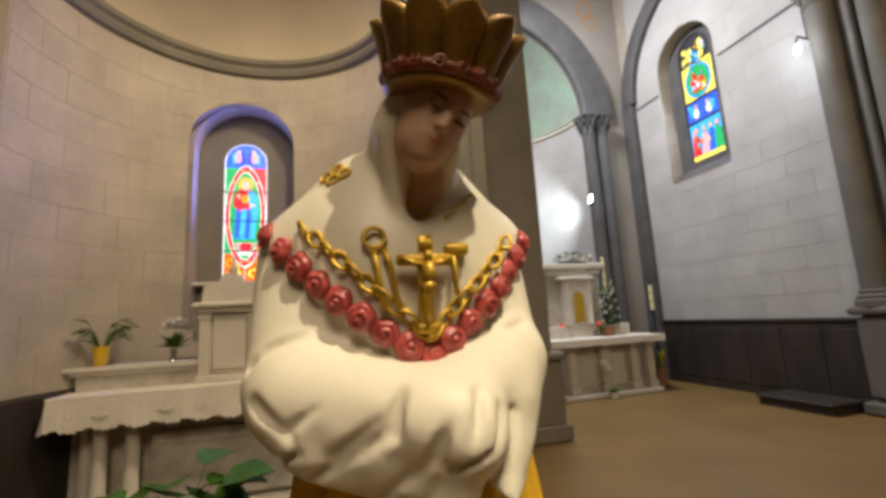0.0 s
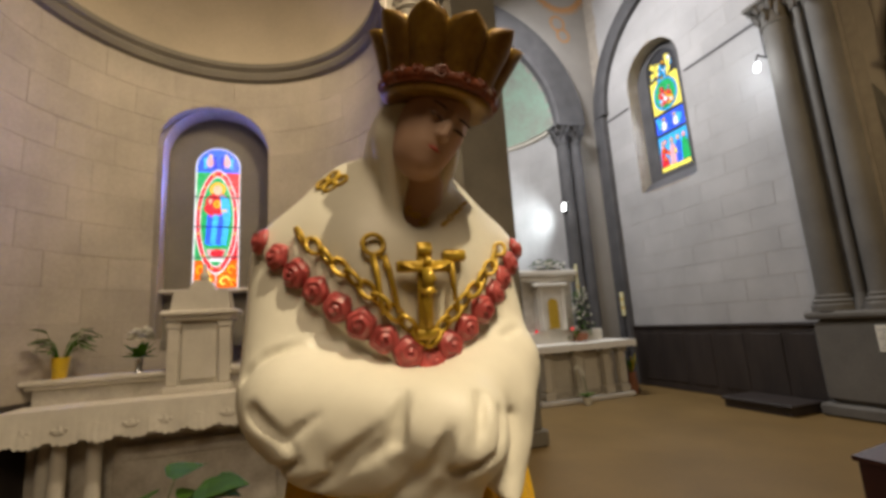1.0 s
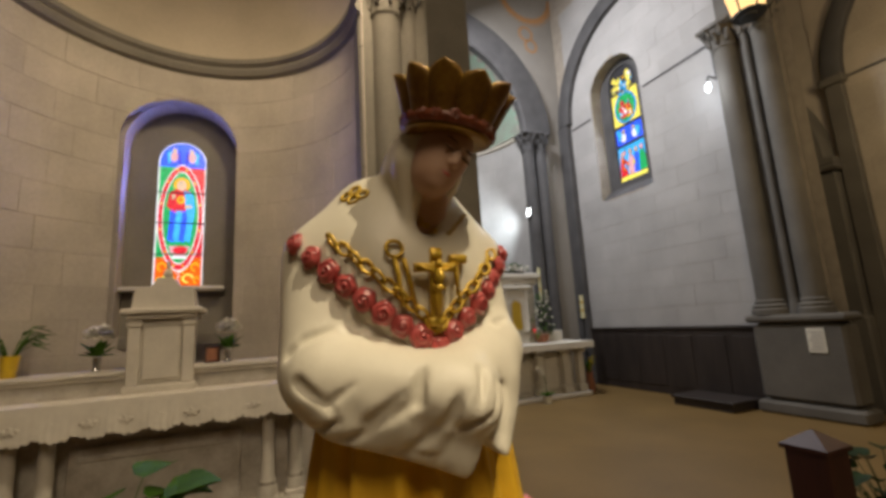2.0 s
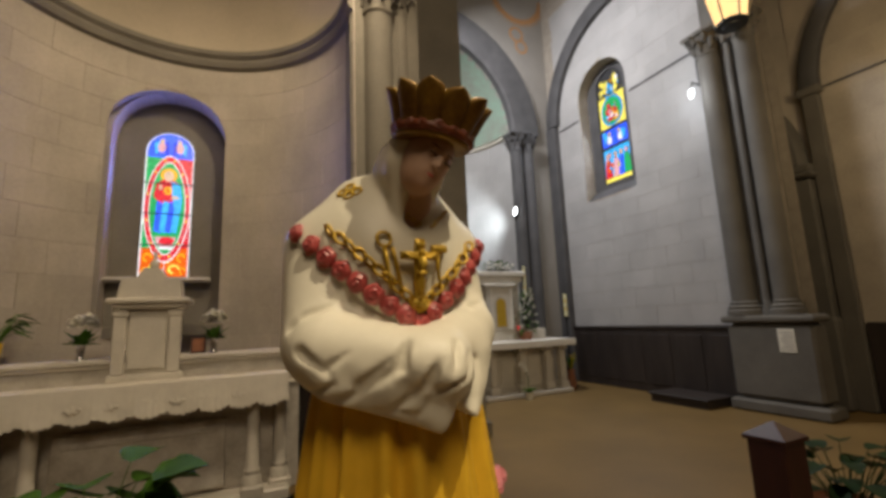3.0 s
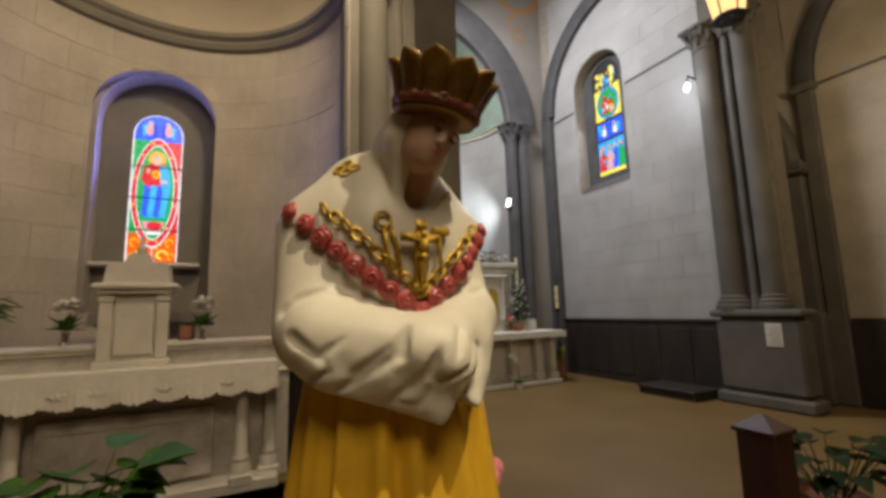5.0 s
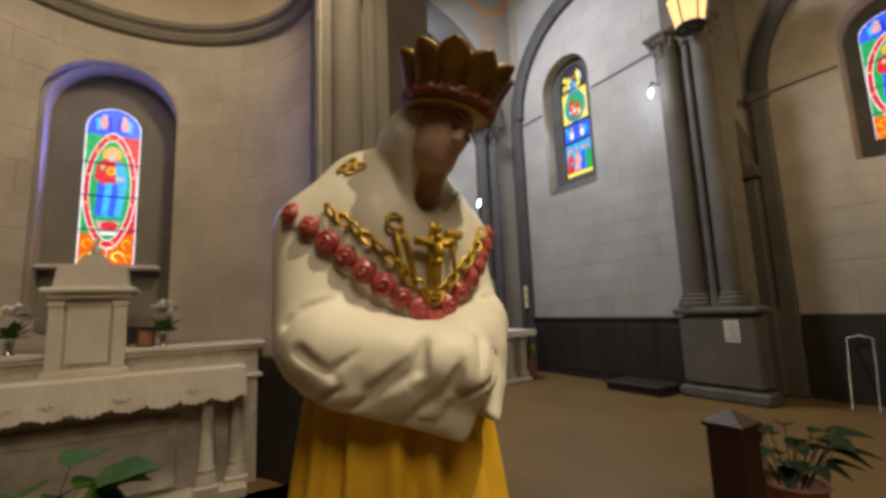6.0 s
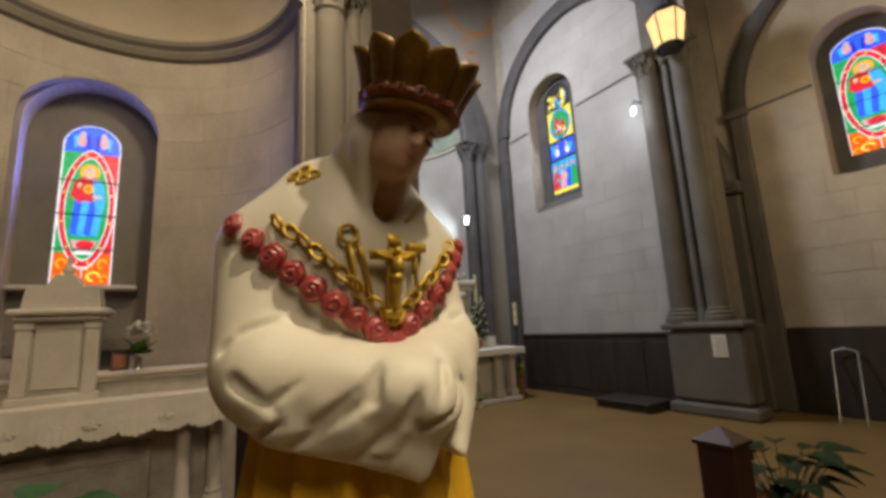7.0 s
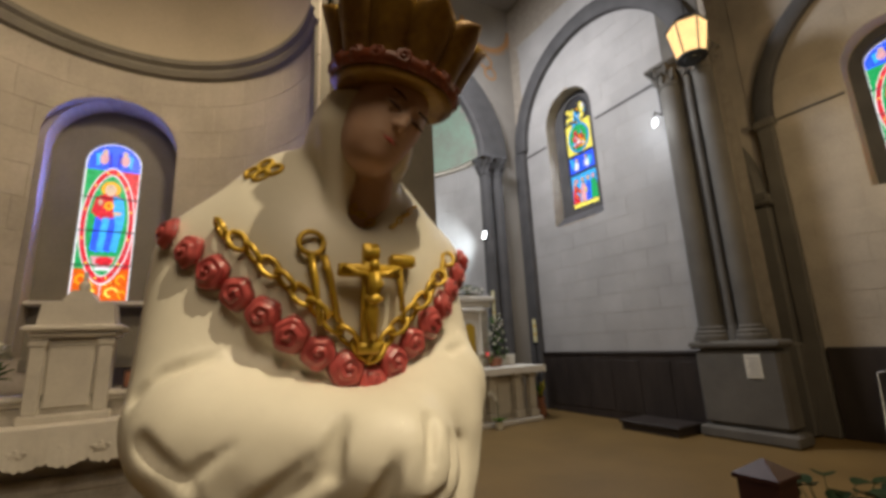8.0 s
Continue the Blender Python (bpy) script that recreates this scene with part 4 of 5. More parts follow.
def glass_picture(p, WW, H):
    """A pictured light: arched head, red almond border, plain figure of flat shapes, scrolled foot."""
    p.put(arch_outline(0, WW, -0.02, H, 24), "white", -0.006, "white_border")
    inner = arch_outline(0, WW - 0.012, 0.0, H, 24)
    p.put([(-WW + 0.012, H - 0.06), (WW - 0.012, H - 0.06)] + [(x, z) for x, z in reversed(inner[1:-1])], "blue", 0.0)
    for sx, c1 in ((-1, "green"), (1, "red")):
        p.put([(sx * 0.02, H - 0.062), (sx * (WW - 0.014), H - 0.062), (sx * (WW - 0.014), H - 0.30), (sx * 0.02, H - 0.30)], c1, 0.0)
        p.put([(sx * 0.004, H - 0.30), (sx * (WW - 0.014), H - 0.30), (sx * (WW - 0.014), 0.30), (sx * 0.004, 0.30)], "green" if sx < 0 else "red", -0.001)
        p.put([(sx * 0.004, 0.30), (sx * (WW - 0.014), 0.30), (sx * (WW - 0.014), 0.0), (sx * 0.004, 0.0)], "flame", 0.001)
        for k, (x, z, a, b) in enumerate(((0.15, 0.20, 0.04, 0.05), (0.09, 0.08, 0.055, 0.05), (0.17, 0.06, 0.03, 0.04), (0.05, 0.17, 0.03, 0.03))):
            o_, i2 = oval(sx * x, z, a, b, 16), oval(sx * x, z, a * 0.62, b * 0.62, 16)
            for q in range(3):
                p.put(band(o_, i2, q, 4), "gold" if k % 2 == 0 else "lemon", 0.006)
        # small winged shapes in the arch head
        p.put(oval(sx * 0.085, H + 0.055, 0.035, 0.06), "pink", 0.006)
        p.put(oval(sx * 0.080, H + 0.125, 0.022, 0.026), "flesh", 0.008)
        p.put([(sx * 0.10, H + 0.12), (sx * 0.15, H + 0.10), (sx * 0.14, H - 0.03), (sx * 0.11, H + 0.0)], "azure", 0.005)
        p.put([(sx * 0.03, H + 0.13), (sx * 0.055, H + 0.10), (sx * 0.045, H - 0.04), (sx * 0.015, H - 0.02)], "deep", 0.005)
    AC = (0.0, 0.733)
    rim, mid, core = almond(0, AC[1], 0.212, 0.585, 24), almond(0, AC[1], 0.203, 0.570, 24), almond(0, AC[1], 0.168, 0.508, 24)
    edge = almond(0, AC[1], 0.160, 0.494, 24)
    p.put(rim, "white", 0.008, "white_fillet")
    for k in range(24):
        p.put(band(mid, core, k, 24), "red", 0.014)
    for k in range(12):
        j = 4 * k + 2
        p_, q_ = mid[j % len(mid)], core[j % len(core)]
        p.put(oval((p_[0] + q_[0]) / 2, (p_[1] + q_[1]) / 2, 0.010, 0.010, 8), "lemon", 0.020)
    p.put(core, "white", 0.012, "white_fillet")
    p.put(edge, "green", 0.018, "ground_glass")
    def put(pts, colour, depth):
        p.put([(x * 1.25, 1.235 * z - 0.04) for x, z in pts], colour, depth)

    # plain figure of flat shapes
    put(oval(0, 0.915, 0.062, 0.062, 24), "gold", 0.024)
    put(oval(0, 0.905, 0.036, 0.048, 18), "flesh", 0.030)
    put([(-0.085, 0.84), (-0.03, 0.875), (0.03, 0.875), (0.085, 0.84), (0.10, 0.72), (0.05, 0.66), (-0.05, 0.66), (-0.105, 0.72)], "red", 0.026)
    put([(0.02, 0.86), (0.085, 0.84), (0.105, 0.72), (0.10, 0.60), (0.05, 0.63), (0.03, 0.74)], "azure", 0.031)
    put(oval(0.0, 0.775, 0.032, 0.036, 16), "gold", 0.034)
    put(oval(0.0, 0.773, 0.014, 0.016, 10), "flame", 0.038)
    put(oval(-0.055, 0.80, 0.014, 0.024, 10), "flesh", 0.034)
    put(oval(0.055, 0.715, 0.030, 0.014, 10), "flesh", 0.036)
    for k, (x0, x1, c1) in enumerate(((-0.095, -0.045, "blue"), (-0.05, 0.0, "azure"), (-0.005, 0.045, "blue"), (0.04, 0.095, "azure"))):
        put([(x0 + 0.02, 0.68), (x1 + 0.01, 0.68), (x1 - 0.01 * (k - 1), 0.40), (x0 - 0.005 * (k - 1.5), 0.42)], c1, 0.026 + 0.001 * k)
    put([(-0.075, 0.37), (0.08, 0.37), (0.05, 0.29), (-0.02, 0.275), (-0.06, 0.31)], "pink", 0.032)
    put(oval(0.01, 0.335, 0.055, 0.035, 14), "red", 0.036)
    put([(-0.05, 0.285), (0.06, 0.285), (0.05, 0.262), (-0.04, 0.262)], "white", 0.034)
    for z in (0.33, 0.66, 0.99):
        p.put([(-WW, z - 0.006), (WW, z - 0.006), (WW, z + 0.006), (-WW, z + 0.006)], LEAD, 0.044, "iron_bar")


glass_picture(w1, WW, H)
g = Geo().box((WX - NW + 0.02, 4.9, WS - 0.06), (WX + NW - 0.06, 5.07, WS - 0.02), bevel=0.01)
part("window_sill", g, MARBLE, w1.t)

w2 = Pane("window_2", (EX + 0.30, RWY, RWS), "tall arched stained glass window with three pictured fields", "x")
w2.t["kind"] = "structure"
H2 = RWT - RWS
w2.put(arch_outline(0, RWW, 0, H2, 24), LEAD, 0.0, "dark_ground")
w2.came = 0.012
rng = random.Random(4)


def scatter(p, cx, cz, a, b, n, cols, depth, r=0.09, low=-1, high=1):
    for k in range(n):
        x, z = cx + a * rng.uniform(-1, 1), cz + b * rng.uniform(low, high)
        rr = r * rng.uniform(0.5, 1.2)
        p.put([(x + rr * rng.uniform(0.5, 1.1) * math.cos(t), z + rr * rng.uniform(0.7, 1.4) * math.sin(t)) for t in [2 * math.pi * i / 9 for i in range(9)]], rng.choice(cols), depth + 0.001 * k)


w2.put([(-0.33, 0.02), (0.33, 0.02), (0.33, 0.72), (-0.33, 0.72)], "azure", 0.006)
w2.put([(-0.33, 0.02), (0.33, 0.02), (0.33, 0.13), (-0.33, 0.13)], "lemon", 0.012)
for x, c1, c2 in ((-0.22, "red", "flesh"), (-0.02, "pink", "flesh"), (0.12, "blue", "flesh"), (0.25, "green", "pink")):
    w2.put([(x - 0.09, 0.10), (x + 0.09, 0.10), (x + 0.07, 0.42), (x + 0.02, 0.52), (x - 0.05, 0.50), (x - 0.08, 0.34)], c1, 0.018 + 0.002 * abs(x))
    w2.put(oval(x, 0.57, 0.045, 0.06, 12), c2, 0.024)
scatter(w2, 0, 0.45, 0.27, 0.2, 10, ["pink", "red", "azure", "lemon", "flame"], 0.028, 0.05)
w2.put([(-0.33, 0.76), (0.33, 0.76), (0.33, 1.12), (-0.33, 1.12)], "blue", 0.006)
for sx in (-1, 1):
    w2.put(oval(sx * 0.14, 0.90, 0.07, 0.10, 14), "white", 0.014)
    w2.put(oval(sx * 0.12, 1.03, 0.04, 0.045, 12), "flesh", 0.018)
    w2.put([(sx * 0.16, 1.05), (sx * 0.28, 1.0), (sx * 0.25, 0.84), (sx * 0.17, 0.90)], "azure", 0.016)
scatter(w2, 0, 0.93, 0.27, 0.14, 8, ["blue", "azure", "deep"], 0.011, 0.05)
w2.put([(-0.33, 1.16), (0.33, 1.16), (0.33, 1.85), (-0.33, 1.85)], "lemon", 0.006)
w2.put(oval(0, 1.50, 0.28, 0.33, 26), "azure", 0.012)
w2.put(oval(0, 1.50, 0.24, 0.29, 26), "green", 0.018)
w2.put(oval(-0.06, 1.62, 0.05, 0.06, 14), "flesh", 0.028)
w2.put([(-0.16, 1.55), (0.02, 1.58), (0.05, 1.30), (-0.12, 1.27)], "red", 0.024)
w2.put([(0.0, 1.56), (0.16, 1.50), (0.18, 1.28), (0.04, 1.26)], "gold", 0.026)
scatter(w2, 0, 1.45, 0.18, 0.2, 16, ["azure", "red", "pink", "gold", "white"], 0.030, 0.045)
scatter(w2, 0, 1.99, 0.24, 0.18, 26, ["gold", "lemon", "white", "azure", "lemon"], 0.012, 0.07)
for z in (0.74, 1.14, 1.86):
    w2.put([(-RWW, z - 0.012), (RWW, z - 0.012), (RWW, z + 0.012), (-RWW, z + 0.012)], LEAD, 0.046, "iron_bar")
g = Geo()
g.add([(EX + 0.002, RNY - RNW, RNS), (EX + 0.002, RNY + RNW, RNS), (EX + 0.29, RNY + RNW, RNS + 0.26), (EX + 0.29, RNY - RNW, RNS + 0.26), (EX + 0.002, RNY - RNW, RNS - 0.03), (EX + 0.002, RNY + RNW, RNS - 0.03), (EX + 0.29, RNY + RNW, RNS - 0.03), (EX + 0.29, RNY - RNW, RNS - 0.03)],
      [(0, 1, 2, 3), (4, 7, 6, 5), (0, 4, 5, 1), (2, 6, 7, 3), (1, 5, 6, 2), (0, 3, 7, 4)])
part("window_sill", g, DARK, w2.t, "sloping dark stone sill")

w3 = Pane("window_3", (MX + 0.30, 1.35, 3.32), "arched stained glass window with red and blue panes", "x")
w3.t["kind"] = "structure"
w3.k = (0.31 / 0.225, 1.42 / 1.35)
glass_picture(w3, 0.225, 1.35)
g = ring_wall(arch_outline(1.35, 0.47, 3.03, 4.72), arch_outline(1.35, 0.30, 3.33, 4.74), MX + 0.26, MX + 0.34)
g.v = [(y, x, z) for x, y, z in g.v]
ob_of("wall_window_back_bay", g, DARK, label="dark splayed stone round the bay window", category="wall", kind="structure")

# ---- side altar ----
MZ, MF = 0.985, 3.74          # top and front of the table
altar = thing("altar", (-0.74, 4.0, 0), "white marble altar table on short columns", "altar", "altars")
part("table_slab", Geo().box((-1.80, MF, MZ - 0.09), (0.24, 4.16, MZ), bevel=0.02), MARBLE, altar)
part("front_panel", Geo().box((-1.28, MF + 0.16, 0.14), (-0.18, MF + 0.22, 0.66), bevel=0.01).box((-1.22, MF + 0.15, 0.56), (-0.24, MF + 0.17, 0.60), bevel=0.006), MARBLE2, altar)
part("back_panel", Geo().box((-1.66, MF + 0.22, 0.1), (0.18, 4.14, 0.89), bevel=0.005), MARBLE2, altar)
part("plinth", Geo().box((-1.72, MF + 0.02, 0.0), (0.30, 4.16, 0.10), bevel=0.015), MARBLE, altar)
for x, y in ((-1.58, MF + 0.10), (-1.38, MF + 0.12), (0.02, MF + 0.10), (0.235, MF + 0.20), (-1.70, MF + 0.20)):
    part("column", Geo().lathe([(0.075, 0.10), (0.075, 0.20), (0.06, 0.22), (0.065, 0.25), (0.05, 0.27), (0.047, 0.60), (0.044, 0.76), (0.058, 0.78), (0.052, 0.80), (0.075, 0.86), (0.075, 0.895)], (x, y, 0), 20), MARBLE, altar, smooth=True)
    part("column_foot", Geo().box((x - 0.085, y - 0.085, 0.05), (x + 0.085, y + 0.085, 0.14), bevel=0.01), MARBLE, altar)

# cloth with a scalloped hem
def hem_drop(s):
    return 0.195 + 0.032 * abs(math.sin(math.pi * s / 0.205)) + 0.007 * math.sin(s * 155) + 0.004 * math.sin(s * 97 + 1)


g = Geo()
x0, x1, yf, yb = -1.88, 0.27, MF - 0.022, MF + 0.34
seg = []
n = 320
for i in range(n + 1):
    s_ = (x1 - x0 + 2 * 0.34) * i / n
    if s_ < 0.34:
        p_, nrm = (x0, yb - s_), (-1, 0)
    elif s_ < 0.34 + x1 - x0:
        p_, nrm = (x0 + s_ - 0.34, yf), (0, -1)
    else:
        p_, nrm = (x1, yf + s_ - 0.34 - (x1 - x0)), (1, 0)
    seg.append((s_, p_, nrm))
rows = []
for k in range(9):
    t = k / 8
    row = []
    for s_, (px_, py_), (nx, ny) in seg:
        d = hem_drop(s_) * t
        flare = 0.004 + 0.020 * t * (0.55 + 0.45 * math.sin(s_ * 17 + 1.2 * math.sin(s_ * 5))) + 0.03 * t * (1 if nx < 0 else 0.2)
        row.append((px_ + nx * flare, py_ + ny * flare, MZ + 0.006 - 0.012 * min(1, t * 3) - d))
    rows.append(row)
outer = [p_ for r in rows for p_ in r]
back = [(x, y + 0.003, z) for x, y, z in outer]
m_ = n + 1
fs = []
for k in range(8):
    for i in range(n):
        q = (k * m_ + i, k * m_ + i + 1, (k + 1) * m_ + i + 1, (k + 1) * m_ + i)
        fs += [q, tuple(j + len(outer) for j in reversed(q))]
fs += [(8 * m_ + i, 8 * m_ + i + 1, 8 * m_ + i + 1 + len(outer), 8 * m_ + i + len(outer)) for i in range(n)]
g.add(outer + back, fs)
cloth = thing("altar_cloth", (-0.75, MF, MZ), "white linen altar cloth with a scalloped lace hem", "tablecloth", "altar cloths")
top = Geo().box((x0 - 0.003, yf - 0.003, MZ + 0.001), (x1 + 0.003, 4.02, MZ + 0.007), bevel=0.002)
part("cloth_top", top, LINEN, cloth)
part("hem", g, LINEN, cloth, "scalloped hanging hem", True)
for k in range(9):
    x = x0 + 0.14 + 0.205 * k
    gg = Geo()
    for dx, dz, rr in ((0, 0, 0.026), (-0.036, 0.006, 0.018), (0.036, 0.006, 0.018), (-0.018, -0.014, 0.015), (0.018, -0.014, 0.015), (0, 0.022, 0.014)):
        gg.ball((x + dx, yf - 0.0155, MZ - 0.135 + dz), (rr, 0.0025, rr * 0.7), 0, 10, 6)
    part("lace_motif", gg, LINEN, cloth, "embroidered flower spray", True)

# shelf behind the table and tabernacle
ret = thing("altar_shelf", (-0.75, 4.2, 0), "long moulded marble shelf behind the altar table", "shelf")
part("shelf_body", Geo().box((-1.86, 4.05, 0.0), (0.40, 4.32, 1.10), bevel=0.01), MARBLE2, ret)
part("shelf_top", Geo().box((-1.93, 4.0, 1.13), (0.45, 4.32, 1.17), bevel=0.012).box((-1.90, 4.02, 1.10), (0.43, 4.32, 1.13), bevel=0.01), MARBLE, ret, "pale moulded shelf edge")
part("moulding", Geo().box((-1.91, 4.02, 0.86), (0.44, 4.3, 0.90), bevel=0.015), MARBLE, ret)
TX = -0.765
tab = thing("tabernacle", (TX, 4.1, MZ), "small white marble tabernacle with pilasters and cornice", "tabernacle", "tabernacles")
part("body", Geo().box((TX - 0.20, 4.0, MZ), (TX + 0.20, 4.34, 1.55), bevel=0.008), MARBLE, tab)
part("base", Geo().box((TX - 0.25, 3.955, MZ), (TX + 0.25, 4.34, MZ + 0.06), bevel=0.012), MARBLE, tab)
for sx in (-1, 1):
    part("pilaster", Geo().box((TX + sx * 0.185 - 0.042, 3.965, MZ + 0.06), (TX + sx * 0.185 + 0.042, 4.01, 1.52), bevel=0.008).box((TX + sx * 0.185 - 0.052, 3.955, 1.49), (TX + sx * 0.185 + 0.052, 4.01, 1.54), bevel=0.01), MARBLE, tab)
part("cornice", Geo().box((TX - 0.24, 3.945, 1.55), (TX + 0.24, 4.34, 1.59), bevel=0.012).box((TX - 0.28, 3.91, 1.59), (TX + 0.28, 4.34, 1.635), bevel=0.016), MARBLE, tab)
part("attic", Geo().prism([(TX - 0.22, 1.635), (TX + 0.22, 1.635), (TX + 0.20, 1.79), (TX + 0.10, 1.80), (TX + 0.05, 1.88), (TX - 0.05, 1.88), (TX - 0.10, 1.80), (TX - 0.20, 1.79)], 3.98, 4.25), MARBLE, tab)
g = Geo().ball((TX, 4.1, 1.92), (0.035, 0.035, 0.045)).box((TX - 0.012, 4.09, 1.95), (TX + 0.012, 4.11, 2.03), bevel=0.003)
part("finial", g, MARBLE, tab, smooth=True)
door = part("door", Geo().box((TX - 0.125, 3.978, MZ + 0.10), (TX + 0.125, 3.998, 1.50), bevel=0.006), MARBLE, tab, "pale panelled door")
g = Geo().box((TX - 0.055, 3.965, 1.28), (TX + 0.055, 3.979, 1.30), bevel=0.004).torus(0.03, 0.007, pose(TX, 3.974, 1.34, 90)).box((TX - 0.008, 3.966, 1.30), (TX + 0.008, 3.979, 1.40), bevel=0.003)
part("carving", g, MARBLE2, door, "carved relief cross", True)
for z in (1.12, 1.42):
    part("hinge", Geo().tube([(TX + 0.13, 3.972, z), (TX + 0.13, 3.972, z + 0.06)], 0.008, 8), IRON, door)

# ---- flowers and pots on the shelf ----


def pot_plant(name, x, y, z, r, h, n, reach, m, label, seed, lw=0.016, pot_label="", group="", leaf=None):
    t = thing(name, (x, y, z), label, "plant", group)
    part("pot", Geo().lathe([(r * 0.72, z), (r * 0.78, z + 0.004), (r, z + h), (r * 1.06, z + h), (r * 1.06, z + h + 0.008), (r * 0.93, z + h + 0.008), (r * 0.9, z + h - 0.01)], (x, y, 0), 24), m, t, pot_label, True)
    R = random.Random(seed)
    for k in range(n):
        a, l = R.uniform(0, 6.28), reach * R.uniform(0.55, 1.0)
        root = Vector((x + r * 0.4 * math.cos(a), y + r * 0.4 * math.sin(a), z + h - 0.01))
        midp = root + Vector((0.45 * l * math.cos(a), 0.45 * l * math.sin(a), l * R.uniform(0.4, 0.95)))
        g = Geo().tube([root, (root + midp) / 2 + Vector((0, 0, 0.02)), midp], [0.003, 0.0025, 0.002], 6)
        g.leaf(midp, midp + Vector((0.55 * l * math.cos(a), 0.55 * l * math.sin(a), R.uniform(-0.15, 0.25) * l)), lw * R.uniform(0.8, 1.3), 0.03)
        part("leaf", g, leaf or LEAF, t, smooth=True)
    return t


pot_plant("potted_plant", -1.73, 4.12, 1.17, 0.058, 0.15, 26, 0.24, YELLOW, "leafy green plant in a bright yellow pot", 3, 0.018, "glossy yellow pot", "shelf plants")


def flower_vase(x, y, z, label, seed, height=0.27, spread=0.085, n=26):
    t = thing("flower_vase", (x, y, z), label, "flowers", "flower vases")
    part("vase", Geo().lathe([(0.03, z), (0.033, z + 0.005), (0.02, z + 0.03), (0.028, z + 0.07), (0.026, z + 0.10), (0.034, z + 0.115), (0.028, z + 0.112)], (x, y, 0), 20), SILVER, t, "slim silver vase", True)
    R = random.Random(seed)
    for k in range(n):
        a, u = R.uniform(0, 6.28), math.sqrt(R.random())
        c = Vector((x + spread * u * math.cos(a), y + spread * u * math.sin(a) * 0.8, z + height + 0.06 * (1 - u * u) + R.uniform(-0.02, 0.02)))
        g = Geo().ball(c, 0.008, 0, 8, 5)
        for j in range(5):
            b = 2 * math.pi * j / 5 + k
            d = Vector((math.cos(b), math.sin(b) * 0.6 - 0.3, math.sin(b) * 0.5 + 0.3)).normalized()
            g.leaf(c, c + d * 0.042, 0.018, 0.004)
        part("blossom", g, PETAL, t)
    for k in range(16):
        a = R.uniform(0, 6.28)
        root = Vector((x, y, z + 0.11))
        tip = root + Vector((0.12 * math.cos(a) * R.uniform(0.5, 1.1), 0.09 * math.sin(a), R.uniform(0.02, 0.16)))
        g = Geo().leaf(root, tip, 0.03, 0.02)
        part("leaf", g, LEAF, t)
    return t


flower_vase(-1.21, 4.10, 1.17, "white flowers with dark leaves in a silver vase", 5)
flower_vase(-0.30, 4.10, 1.17, "white flowers in a silver vase beside a small picture", 8)
pf = thing("picture_frame", (-0.42, 4.13, 1.17), "small standing picture in a brown wooden frame", "picture")
tfp = Matrix.Translation((-0.42, 4.13, 1.17)) @ Matrix.Rotation(radians(-10), 4, "X")
part("frame", Geo().box((-0.06, -0.008, 0), (0.06, 0.008, 0.015), 0, 0.003, tfp).box((-0.06, -0.008, 0.125), (0.06, 0.008, 0.14), 0, 0.003, tfp).box((-0.06, -0.008, 0.015), (-0.045, 0.008, 0.125), 0, 0.003, tfp).box((0.045, -0.008, 0.015), (0.06, 0.008, 0.125), 0, 0.003, tfp), BROWNW, pf)
part("print", Geo().box((-0.045, -0.002, 0.015), (0.045, 0.004, 0.125), 0, 0, tfp), TERRA, pf, "faded reddish print")

# ---- second altar ----
a2 = thing("altar", (4.5, 6.5, 0), "pale marble altar with carved front panels", "altar", "altars")
part("table_slab", Geo().box((3.45, 6.18, 0.84), (5.45, 6.95, 0.93), bevel=0.02), MARBLE, a2)
part("body", Geo().box((3.75, 6.42, 0.08), (5.2, 6.95, 0.84), bevel=0.01), MARBLE2, a2)
part("plinth", Geo().box((3.6, 6.2, 0.0), (5.42, 6.95, 0.08), bevel=0.015), MARBLE, a2)
for x in (3.82, 4.42, 4.98, 5.30):
    part("pillar", Geo().box((x - 0.09, 6.26, 0.08), (x + 0.09, 6.44, 0.20), bevel=0.015).box((x - 0.065, 6.28, 0.20), (x + 0.065, 6.42, 0.74), bevel=0.02).box((x - 0.09, 6.25, 0.74), (x + 0.09, 6.44, 0.84), bevel=0.02), MARBLE, a2)
for x in (4.12, 4.70):
    part("front_panel", Geo().box((x - 0.16, 6.40, 0.16), (x + 0.16, 6.425, 0.76), bevel=0.008).box((x - 0.11, 6.385, 0.24), (x + 0.11, 6.402, 0.68), bevel=0.008), MARBLE, a2)
c2 = thing("altar_cloth", (4.5, 6.4, 0.93), "plain white cloth over the farther altar", "tablecloth", "altar cloths")
part("cloth_top", Geo().box((3.40, 6.14, 0.935), (5.50, 6.9, 0.942), bevel=0.002), LINEN, c2)
part("hem", Geo().box((3.40, 6.13, 0.83), (5.50, 6.14, 0.942), bevel=0.003).box((5.49, 6.14, 0.82), (5.50, 6.7, 0.942), bevel=0.003).box((3.39, 6.14, 0.82), (3.40, 6.7, 0.942), bevel=0.003), LINEN, c2)
r2 = thing("altar_shelf", (4.5, 7.0, 0.93), "stepped marble shelf behind the farther altar", "shelf")
part("shelf_body", Geo().box((3.5, 6.72, 0.93), (5.3, 7.05, 1.14), bevel=0.015), MARBLE, r2)
part("upper_shelf", Geo().box((3.70, 6.74, 2.12), (4.92, 7.1, 2.24), bevel=0.03).box((3.76, 6.78, 2.02), (4.86, 7.1, 2.12), bevel=0.02), MARBLE, r2)
part("back_panel", Geo().box((3.8, 6.86, 1.14), (4.82, 7.05, 2.02), bevel=0.01), MARBLE2, r2)
